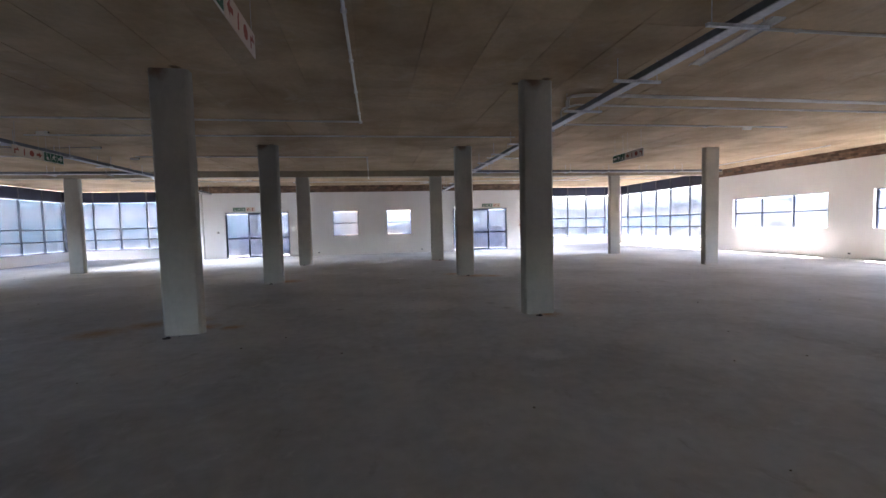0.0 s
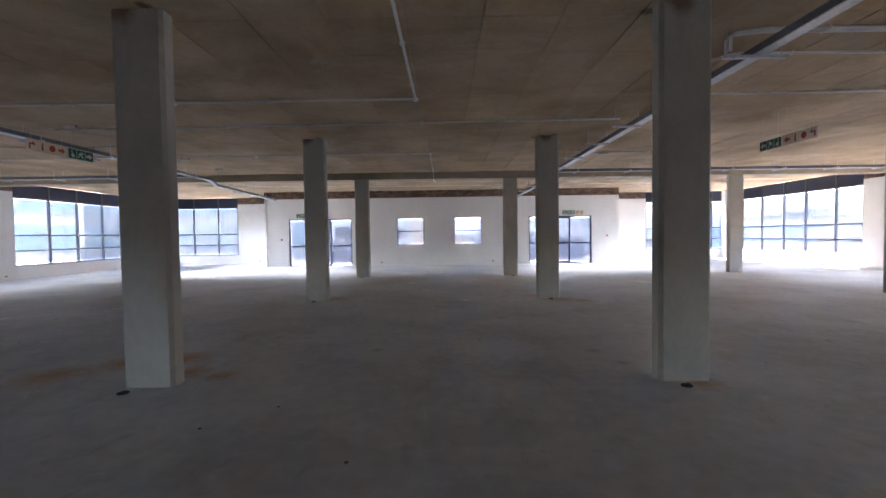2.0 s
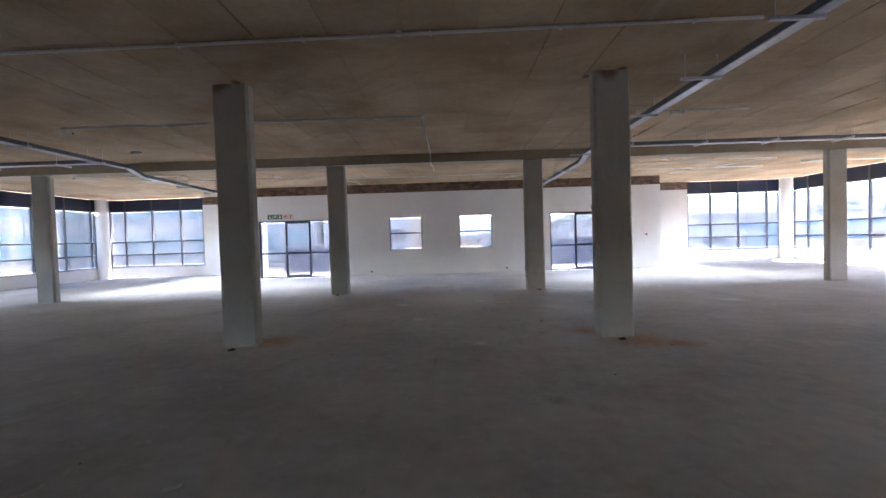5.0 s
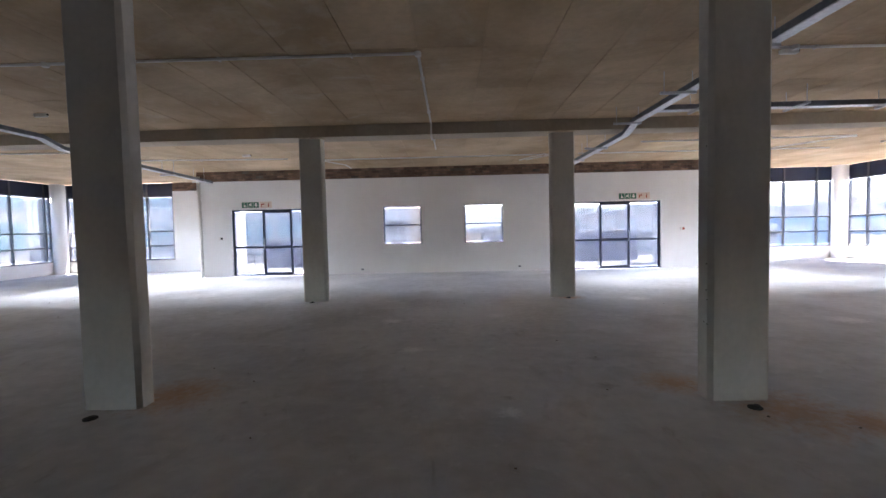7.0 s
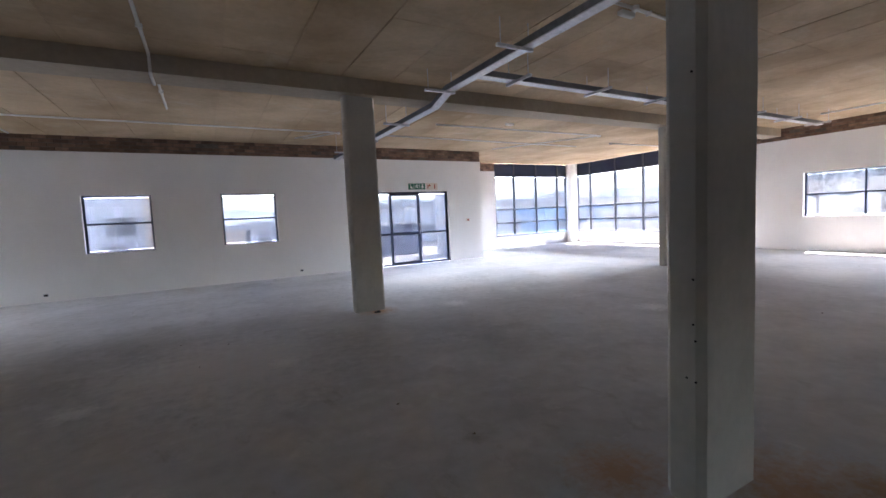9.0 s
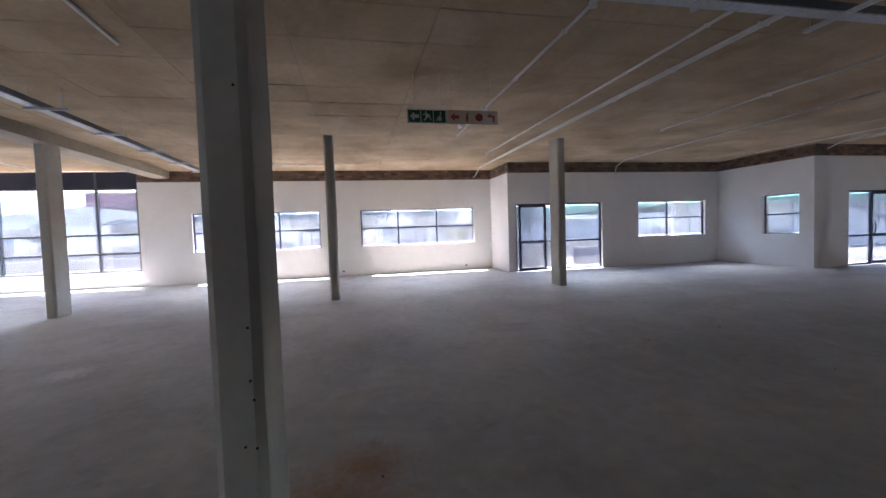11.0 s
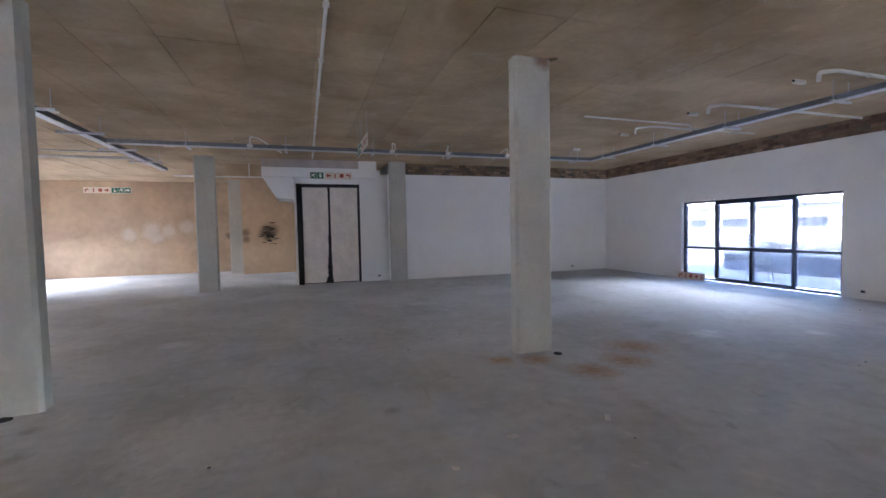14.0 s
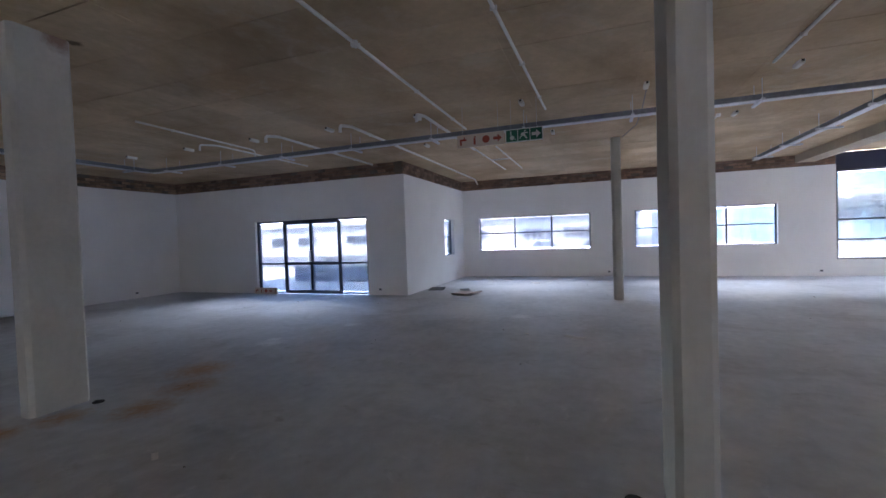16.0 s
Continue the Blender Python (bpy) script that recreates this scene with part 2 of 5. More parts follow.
def add_dust(m, color, scale, low, high, amount, stretch=(1, 1, 1)):
    """A dusty film with ragged trowel-swept edges over a material, in world coordinates."""
    n, l = m.node_tree.nodes, m.node_tree.links
    b = n["Principled BSDF"]
    src = b.inputs["Base Color"].links[0].from_socket
    geo, mp = n.new("ShaderNodeNewGeometry"), n.new("ShaderNodeMapping")
    mp.inputs["Scale"].default_value = stretch
    mp.inputs["Rotation"].default_value = (0, 0, 0.5)
    no = n.new("ShaderNodeTexNoise")
    no.inputs["Scale"].default_value, no.inputs["Detail"].default_value, no.inputs["Roughness"].default_value = scale, 10, 0.68
    no.inputs["Distortion"].default_value = 0.6
    l.new(geo.outputs["Position"], mp.inputs[0])
    l.new(mp.outputs[0], no.inputs["Vector"])
    k = n.new("ShaderNodeMapRange")
    k.inputs[1].default_value, k.inputs[2].default_value, k.inputs[4].default_value = low, high, amount
    l.new(no.outputs[0], k.inputs[0])
    mix = n.new("ShaderNodeMix")
    mix.data_type = "RGBA"
    mix.inputs[7].default_value = (*color, 1)
    l.new(k.outputs[0], mix.inputs[0])
    l.new(src, mix.inputs[6])
    l.new(mix.outputs[2], b.inputs["Base Color"])


add_dust(M_FLOOR, (0.72, 0.72, 0.73), 1.1, 0.48, 0.72, 0.45, (1, 1.6, 1))
add_dust(M_FLOOR, (0.31, 0.305, 0.30), 0.7, 0.52, 0.7, 0.45, (1.5, 1, 1))
add_dust(M_FLOOR, (0.76, 0.76, 0.76), 5.0, 0.58, 0.7, 0.4)
add_dust(M_FLOOR, (0.22, 0.20, 0.18), 2.4, 0.6, 0.72, 0.4, (1.8, 1, 1))


def vary_gloss(m, scale, low, high):
    """Worn and dusty patches differ in gloss."""
    n, l = m.node_tree.nodes, m.node_tree.links
    geo, no, k = n.new("ShaderNodeNewGeometry"), n.new("ShaderNodeTexNoise"), n.new("ShaderNodeMapRange")
    no.inputs["Scale"].default_value, no.inputs["Detail"].default_value = scale, 8
    k.inputs[1].default_value, k.inputs[2].default_value, k.inputs[3].default_value, k.inputs[4].default_value = 0.35, 0.65, low, high
    l.new(geo.outputs["Position"], no.inputs["Vector"])
    l.new(no.outputs[0], k.inputs[0])
    l.new(k.outputs[0], n["Principled BSDF"].inputs["Roughness"])


add_dust(M_COLUMN, (0.30, 0.29, 0.23), 1.2, 0.5, 0.72, 0.35, (1, 1, 0.35))
add_dust(M_COLUMN, (0.60, 0.58, 0.54), 2.2, 0.55, 0.7, 0.4, (1, 1, 0.5))
add_dust(M_COLUMN, (0.14, 0.13, 0.11), 22.0, 0.7, 0.74, 0.5)
add_dust(M_PLASTER, (0.76, 0.74, 0.71), 0.8, 0.5, 0.72, 0.35, (1, 1, 0.6))
vary_gloss(M_FLOOR, 11.0, 0.56, 0.86)
add_dust(M_CEIL, (0.27, 0.185, 0.095), 0.75, 0.48, 0.7, 0.5, (0.7, 1, 1))
add_dust(M_CEIL, (0.66, 0.58, 0.46), 1.6, 0.56, 0.7, 0.35)
SAND = [(-3.72, 5.6, 0, 0.5), (-3.25, 6.0, 0, 0.42), (-2.7, 6.15, 0, 0.38), (-2.35, 5.62, 0, 0.3), (-1.95, 5.5, 0, 0.24), (2.75, 10.2, 0, 0.6), (3.1, 10.0, 0, 0.4), (-2.15, 10.7, 0, 0.55), (2.6, 5.15, 0, 0.3), (2.6, 15.5, 0, 0.4), (2.2, 10.8, 0, 0.4)]
add_patches(M_FLOOR, [(x, y, z, r * 1.35) for x, y, z, r in SAND], (0.46, 0.24, 0.085), 15.0, 0.75, 0.88, 1.4)
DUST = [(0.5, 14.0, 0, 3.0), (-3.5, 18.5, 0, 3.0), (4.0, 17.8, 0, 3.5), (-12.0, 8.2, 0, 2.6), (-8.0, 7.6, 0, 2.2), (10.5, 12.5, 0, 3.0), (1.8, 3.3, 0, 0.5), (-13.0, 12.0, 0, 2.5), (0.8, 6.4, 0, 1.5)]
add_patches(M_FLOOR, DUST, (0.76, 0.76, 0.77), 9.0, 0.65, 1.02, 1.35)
STAIN = [(1.76, 11.52, 0, 0.2), (1.6, 10.75, 0, 0.25), (0.72, 10.52, 0, 0.16), (-1.45, 10.5, 0, 0.1), (-1.74, 11.2, 0, 0.12), (2.02, 6.25, 0, 0.3), (2.17, 5.78, 0, 0.25), (-0.53, 6.4, 0, 0.2), (7.2, 18.0, 0, 0.3), (-4.54, 7.85, 0, 0.08), (-9.9, 10.2, 0, 0.15), (1.2, 8.3, 0, 0.3)]
add_patches(M_FLOOR, STAIN, (0.20, 0.195, 0.19), 18.0, 0.45, 1.08, 1.45)
CHALK = [(-0.65, 13.57, 0, 0.5), (-0.2, 11.97, 0, 0.4), (0.96, 13.85, 0, 0.5), (3.8, 15.2, 0, 0.7), (0.7, 10.24, 0, 0.3), (-5.0, 5.5, 0, 0.6), (-7.6, 8.75, 0, 0.7), (-6.2, 9.74, 0, 0.35), (-6.4, 6.0, 0, 0.5), (5.8, 13.1, 0, 0.8), (-5.2, 5.4, 0, 0.4)]
add_patches(M_FLOOR, CHALK, (0.84, 0.84, 0.85), 16.0, 0.75, 1.12, 1.4)
FILLER = [(5.45, -8.65, 1.62, 0.55), (5.3, -8.65, 1.4, 0.4), (4.9, -8.65, 1.62, 0.4), (4.3, -8.65, 1.75, 0.45), (3.75, -8.65, 1.7, 0.5), (6.2, -8.65, 1.5, 0.4)]
add_patches(M_PLY, FILLER, (0.74, 0.68, 0.60), 4.0, 0.5)
add_patches(M_PLY, [(1.35, -7.0, 1.48, 0.5), (1.2, -7.0, 1.55, 0.4), (2.88, -8.65, 1.4, 0.22), (2.08, -7.0, 1.5, 0.25), (2.08, -7.0, 1.25, 0.22)], (0.10, 0.075, 0.05), 5.0, 0.6)
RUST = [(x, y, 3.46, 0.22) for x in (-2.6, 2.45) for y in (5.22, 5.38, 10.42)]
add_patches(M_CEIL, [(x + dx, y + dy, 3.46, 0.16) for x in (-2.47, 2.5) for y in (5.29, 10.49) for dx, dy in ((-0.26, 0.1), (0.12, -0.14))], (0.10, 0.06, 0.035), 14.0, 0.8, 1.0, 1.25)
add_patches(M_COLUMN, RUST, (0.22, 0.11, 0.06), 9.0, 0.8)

# ---- builders ----
def box(bm, x0, x1, y0, y1, z0, z1):
    xs, ys, zs = sorted((x0, x1)), sorted((y0, y1)), sorted((z0, z1))
    v = [bm.verts.new((x, y, z)) for x in xs for y in ys for z in zs]
    for f in ((0, 1, 3, 2), (4, 6, 7, 5), (0, 4, 5, 1), (2, 3, 7, 6), (0, 2, 6, 4), (1, 5, 7, 3)):
        bm.faces.new([v[i] for i in f])
    return v


def bevelled(x0, x1, y0, y1, z0, z1, r, seg=2):
    bm = bmesh.new()
    box(bm, x0, x1, y0, y1, z0, z1)
    bmesh.ops.bevel(bm, geom=bm.edges[:], offset=r, segments=seg, affect="EDGES", clamp_overlap=True)
    return bm


def one(x0, x1, y0, y1, z0, z1):
    bm = bmesh.new()
    box(bm, x0, x1, y0, y1, z0, z1)
    return bm


def tube(bm, pts, r, n=8):
    """A round tube along a polyline with mitred corners."""
    pts = [Vector(p) for p in pts]
    rings = []
    for i, p in enumerate(pts):
        a = (p - pts[i - 1]).normalized() if i else (pts[1] - p).normalized()
        b = (pts[i + 1] - p).normalized() if i < len(pts) - 1 else a
        t = (a + b).normalized()
        up = Vector((0, 0, 1)) if abs(t.z) < 0.8 else Vector((1, 0, 0))
        s = t.cross(up).normalized()
        u = s.cross(t).normalized()
        rings.append([bm.verts.new(p + r * (math.cos(k * math.tau / n) * s + math.sin(k * math.tau / n) * u)) for k in range(n)])
    for q, w in zip(rings, rings[1:]):
        for k in range(n):
            bm.faces.new((q[k], q[(k + 1) % n], w[(k + 1) % n], w[k]))
    bm.faces.new(rings[0][::-1])
    bm.faces.new(rings[-1])


def disc(bm, c, axis, r, h, n=16):
    """A short cylinder centred at c along axis 'x', 'y' or 'z'."""
    d = {"x": Vector((h / 2, 0, 0)), "y": Vector((0, h / 2, 0)), "z": Vector((0, 0, h / 2))}[axis]
    tube(bm, [Vector(c) - d, Vector(c) + d], r, n)


def bend(pts, r=0.06, k=4):
    """Rounds the corners of a polyline."""
    pts = [Vector(p) for p in pts]
    out = [pts[0]]
    for a, b, c in zip(pts, pts[1:], pts[2:]):
        d = min(r, (b - a).length / 2, (c - b).length / 2)
        p, q = b + (a - b).normalized() * d, b + (c - b).normalized() * d
        for i in range(k + 1):
            t = i / k
            out.append((1 - t) ** 2 * p + 2 * t * (1 - t) * b + t * t * q)
    return out + [pts[-1]]


BASE = {}


def thing(name, at, label="", category="", group="", kind=""):
    ob = new(name)
    ob.location = at
    ob.empty_display_size = 0.1
    BASE[ob] = Vector(at)
    return tagged(ob, label, category, group, kind)


def mesh_of(name, bm, material):
    bmesh.ops.recalc_face_normals(bm, faces=bm.faces[:])
    me = bpy.data.meshes.new(name)
    bm.to_mesh(me)
    bm.free()
    me.materials.append(material)
    return me


def part(name, bm, material, parent, label="", smooth=False):
    """Links a bmesh built in world places as one mesh under a thing or a part."""
    base = BASE[parent]
    bmesh.ops.translate(bm, verts=bm.verts[:], vec=-base)
    ob = new(name, mesh_of(name, bm, material))
    ob.parent = parent
    BASE[ob] = base
    if smooth:
        ob.data.shade_smooth()
    return tagged(ob, label)


def solid(name, bm, material, label="", category="", group="", kind="", smooth=False):
    """A top-level thing that is one mesh."""
    ob = new(name, mesh_of(name, bm, material))
    BASE[ob] = Vector((0, 0, 0))
    if smooth:
        ob.data.shade_smooth()
    return tagged(ob, label, category, group, kind)


def thicken(bm, offset):
    """Gives an open sheet a thickness by sweeping it along offset."""
    got = bmesh.ops.extrude_face_region(bm, geom=bm.faces[:], use_keep_orig=True)
    bmesh.ops.translate(bm, verts=[g for g in got["geom"] if isinstance(g, bmesh.types.BMVert)], vec=offset)


def abox(bm, axis, p, a0, a1, d0, d1, z0, z1):
    """A box in a wall's own terms: along the wall a0..a1, across it d0..d1 from its face at p."""
    if axis == "x":
        box(bm, a0, a1, p + d0, p + d1, z0, z1)
    else:
        box(bm, p + d0, p + d1, a0, a1, z0, z1)


def wall(name, axis, p, out, a0, a1, z1, openings=(), label="", material=None, t=0.25):
    """A wall along axis with its room face at p, out = +1 or -1 the way its thickness goes, with real openings."""
    bm = bmesh.new()
    a0, a1 = sorted((a0, a1))
    cuts = sorted({a0, a1, *[v for o in openings for v in o[:2]]})
    for b0, b1 in zip(cuts, cuts[1:]):
        zs = [0.0]
        for o in openings:
            if o[0] <= b0 + 1e-6 and o[1] >= b1 - 1e-6:
                zs += [o[2], o[3]]
        zs.append(z1)
        for c0, c1 in zip(zs[::2], zs[1::2]):
            if c1 - c0 > 0.002:
                abox(bm, axis, p, b0, b1, 0, out * t, c0, c1)
    bmesh.ops.remove_doubles(bm, verts=bm.verts[:], dist=0.0005)
    return solid(name, bm, material or M_PLASTER, label or "smooth white plastered wall with raw brick above", "wall", kind="structure")


def brick_band(name, axis, p, out, a0, a1, z0, z1, courses=4, lost=0.04, bricks=None):
    """The unplastered strip above a wall: backing and joined rough bricks."""
    root = thing(name, (a0, p, z0) if axis == "x" else (p, a0, z0), "strip of rough unplastered red brickwork above the plaster", "brickwork", kind="structure")
    a0, a1 = sorted((a0, a1))
    bm = bmesh.new()
    abox(bm, axis, p, a0, a1, out * 0.035, out * 0.25, z0 + 0.002, z1)
    part("mortar", bm, M_MORTAR, root)
    rng = random.Random(name)
    bm = bmesh.new()
    h = (z1 - z0) / courses
    for c in range(courses):
        a = a0 - (0.115 if c % 2 else 0.0)
        while a < a1 - 0.03:
            b0, b1 = max(a + 0.006, a0), min(a + 0.226, a1)
            if b1 - b0 > 0.04 and rng.random() > lost:
                abox(bm, axis, p, b0, b1, out * (0.006 + rng.random() * 0.022), out * 0.05, z0 + c * h + 0.008, z0 + (c + 1) * h - 0.006)
            a += 0.232
    tagged(part("brick_courses", bm, bricks or M_BRICK, root), kind="stuff")
    return root


def glazed(root, axis, p, a0, a1, z0, z1, ups=(), rails=(), fr=0.04, dep=0.06, material=None, panes=True, pane_name="pane", frame_name="window_frame"):
    """Frame with uprights and rails round panes, centred on the plane p."""
    a0, a1 = sorted((a0, a1))
    material = material or M_ALU
    bm = bmesh.new()
    h = dep / 2
    abox(bm, axis, p, a0, a1, -h, h, z0, z0 + fr)
    abox(bm, axis, p, a0, a1, -h, h, z1 - fr, z1)
    for a in (a0 + fr / 2, *ups, a1 - fr / 2):
        abox(bm, axis, p, a - fr / 2, a + fr / 2, -h, h, z0 + fr, z1 - fr)
    cols = [a0 + fr / 2, *sorted(ups), a1 - fr / 2]
    for z in rails:
        for c0, c1 in zip(cols, cols[1:]):
            abox(bm, axis, p, c0 + fr / 2, c1 - fr / 2, -h * 0.9, h * 0.9, z - fr * 0.4, z + fr * 0.4)
    f = part(frame_name, bm, material, root)
    if panes:
        zs = [z0 + fr, *rails, z1 - fr]
        for c0, c1 in zip(cols, cols[1:]):
            for y0, y1 in zip(zs, zs[1:]):
                bm = bmesh.new()
                abox(bm, axis, p, c0 + fr / 2 - 0.005, c1 - fr / 2 + 0.005, -0.003, 0.003, y0 + 0.015, y1 - 0.015)
                g = part(pane_name, bm, M_GLASS, root, "glass darkened to dim the view outside")
                g.visible_shadow = False
    return f


def window(n, axis, p, out, a0, a1, z0, z1, ups=(), rails=(1.56,), set_in=0.14, label=""):
    at = ((a0 + a1) / 2, p, z0) if axis == "x" else (p, (a0 + a1) / 2, z0)
    root = thing("window_%d" % n, at, label or "wide charcoal aluminium window set in a white reveal", "window", kind="structure")
    q = p + out * set_in
    glazed(root, axis, q, a0, a1, z0, z1, ups, rails)
    bm = bmesh.new()
    abox(bm, axis, p, a0 + 0.004, a1 - 0.004, out * 0.0, out * (set_in - 0.03), z0 + 0.001, z0 + 0.012)
    part("window_sill", bm, M_PLASTER, root, "white plastered sill")
    return root


def handle(root, axis, p, a, side, z0=0.92, z1=1.22):
    bm = bmesh.new()
    pts = [(a, 0.0, z0), (a, side * 0.06, z0), (a, side * 0.06, z1), (a, 0.0, z1)]
    pts = [(u, p + v, w) if axis == "x" else (p + v, u, w) for u, v, w in pts]
    tube(bm, bend(pts, 0.03), 0.011)
    part("handle", bm, M_GALV, root, "brushed steel pull handle", smooth=True)

# ---- structure ----
H, TOP = 3.46, 3.13          # soffit height, top of the plaster
XE, XW, YN, YB = 14.95, -15.0, 21.01, 23.5
XE2, YE2, XS, YS = 13.25, 5.25, 10.05, -2.55
XWD, YW2, YSW = -9.97, 5.44, -2.62
XNL, XNR = -8.05, 8.33
PLY = -8.65
ROOMS = [(XW, XE, YW2, YN), (XW, XNL, YN, YB), (XNR, XE, YN, YB), (XWD, XE2, YSW, YW2), (0.35, XS, PLY, YSW), (XE2, XE, YE2, YW2), (-2.6, 0.35, -4.45, YSW)]

bm = bmesh.new()
for x0, x1, y0, y1 in ROOMS:
    box(bm, x0 - 0.02, x1 + 0.02, y0, y1, -0.25, 0)
bmesh.ops.remove_doubles(bm, verts=bm.verts[:], dist=0.0005)
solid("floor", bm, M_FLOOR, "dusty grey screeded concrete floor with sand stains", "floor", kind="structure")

rng = random.Random(3)
bm = bmesh.new()
prev = None
for k in range(61):
    x = -2.6 + 6.6 * k / 60
    y = 3.22 + 0.05 * math.sin(x * 1.3) + 0.05 * max(0, x - 1.2) + rng.uniform(-0.012, 0.012)
    e = rng.uniform(0.006, 0.02)
    row = [bm.verts.new((x, y - e, 0.0005)), bm.verts.new((x, y, rng.uniform(0.002, 0.006))), bm.verts.new((x, y + e * 1.4, 0.0005))]
    if prev and rng.random() > 0.12:
        bm.faces.new((prev[0], row[0], row[1], prev[1]))
        bm.faces.new((prev[1], row[1], row[2], prev[2]))
    prev = row
solid("screed_joint", bm, M_FLOOR, "rough ridge where two pours of floor screed meet", "floor joint", kind="structure")

# shuttered soffit: panels with open joints under one slab
bm = bmesh.new()
for x0, x1, y0, y1 in ROOMS:
    box(bm, x0 - 0.3, x1 + 0.3, y0 - 0.3, y1 + 0.3, H + 0.012, H + 0.3)
    i = math.floor((x0 + 0.82) / 0.755)
    while -0.82 + i * 0.755 < x1:
        a0, a1 = max(-0.82 + i * 0.755, x0), min(-0.82 + (i + 1) * 0.755, x1)
        j = math.floor((y0 - 0.52) / 1.44) - 1
        while 0.52 + j * 1.44 < y1:
            b0, b1 = max(0.52 + j * 1.44, y0), min(0.52 + (j + 1) * 1.44, y1)
            if a1 - a0 > 0.02 and b1 - b0 > 0.02:
                g = 0.002 + 0.009 * rng.random() ** 1.6
                d = rng.uniform(0, 0.004)
                box(bm, a0 + (g if a0 > x0 else 0), a1 - (g if a1 < x1 else 0), b0 + g * 0.45, b1 - g * 0.45, H - d, H + 0.02)
            j += 1
        i += 1
solid("ceiling", bm, M_CEIL, "brown-grey raw concrete soffit with shutter-board joints", "ceiling", kind="structure")

# unseen blocks added above the soffit to shade the terraces and trim sun patches
solid("upper_storeys", one(-4.0, XE + 1.0, YW2 - 0.3, YN + 1.3, H + 0.31, 9.5), M_PLASTER, "plain unseen block added above the hall to shade the terraces", "building", kind="structure")
solid("upper_storeys_south", one(XWD - 2.2, XE2 + 1.7, YSW - 0.3, YW2 - 0.302, H + 0.31, 9.5), M_PLASTER, "plain unseen block added above the hall to shade the terraces", "building", kind="structure")
solid("upper_storeys_lobby", one(XWD - 2.2, XS + 2.2, -13.0, YSW - 0.302, H + 0.31, 9.5), M_PLASTER, "plain unseen block added above the lobby to shade the terrace", "building", kind="structure")
solid("upper_storeys_entrance", one(-9.6, -4.002, YN - 3.0, YN + 2.7, H + 0.31, 7.0), M_PLASTER, "plain unseen block added to shade the recessed terrace", "building", kind="structure")

# soffit beam over the far column row
solid("beam", one(XW, XE, 15.42, 15.88, 3.24, H), M_BEAM, "deep raw concrete beam across the column heads", "beam", kind="structure")

# walls
wall("wall_north", "x", YN, 1, XNL, XNR, TOP, [(-6.95, -4.02, 0, 2.19), (-1.93, -0.68, 0.94, 2.2), (0.73, 1.99, 0.94, 2.2), (4.17, 7.08, 0, 2.19)])
wall("wall_north_return_west", "y", XNL, 1, YN + 0.25, YB + 0.25, TOP)
wall("wall_north_return_east", "y", XNR, -1, YN + 0.25, YB + 0.25, TOP)
wall("wall_north_bay_west", "x", YB, 1, XW - 0.25, XNL, TOP, [(-14.75, -10.5, 0.46, TOP)], "white plastered wall with low plinth under glazing")
wall("wall_north_bay_east", "x", YB, 1, XNR, XE + 0.25, TOP, [(10.72, 14.75, 0.46, TOP)], "white plastered wall with low plinth under glazing")
wall("wall_east", "y", XE, 1, YE2 + 0.002, YB, TOP, [(5.88, 9.78, 0.94, 2.15), (11.08, 14.88, 0.94, 2.15), (16.32, 23.2, 0.46, TOP)])
wall("wall_west", "y", XW, -1, YW2 + 0.002, YB, TOP, [(6.03, 9.85, 0.92, 2.12), (11.2, 15.0, 0.92, 2.12), (16.35, 23.2, 0.46, TOP)])
wall("wall_east_return", "x", YE2, -1, XE2, XE + 0.25, TOP)
wall("wall_east_bay", "y", XE2, 1, YS - 0.25, YE2 - 0.25, TOP, [(1.97, 5.0, 0, 2.15), (-2.03, 0.62, 0.94, 2.15)])
wall("wall_south_east", "x", YS, -1, XS + 0.25, XE2, TOP, [(10.45, 11.61, 0.94, 2.15)])
wall("wall_south_east_return", "y", XS, 1, PLY - 0.25, YS, TOP, [(-7.85, -3.78, 0, 2.15)])
wall("wall_west_bay", "y", XWD, -1, YSW - 0.25, YW2 - 0.25, TOP, [(0.55, 4.3, 0, 2.1)])
wall("wall_west_return", "x", YW2, -1, XW - 0.25, XWD, TOP, [(-13.9, -12.9, 0.86, 2.06)])
wall("wall_south", "x", YSW, -1, XWD, -2.3, TOP)
wall("wall_lobby_front", "x", -2.75, -1, -2.3, 0.33, H, [(-1.47, 0.27, 0, 2.83), (-2.3, -1.93, 3.13, H)], "white plastered lobby wall round a papered double door")
wall("wall_lobby_side", "y", 0.33, -1, -7.25, -3.0, H)
wall("wall_ply", "x", PLY, -1, 2.2, XS, H, (), "tan plywood hoarding wall with white filler marks", M_PLY)
wall("wall_ply_step", "x", -7.0, -1, 0.08, 2.2, H, (), "tan plywood hoarding wall with black scuffs", M_PLY)
wall("wall_ply_side", "y", 2.2, -1, PLY, -7.25, H, (), "tan plywood hoarding wall", M_PLY)
wall("wall_lobby_back", "x", -4.2, -1, -2.6, 0.08, H, (), "plain dark lobby wall")
wall("wall_lobby_west", "y", -2.35, -1, -4.2, -3.0, H)

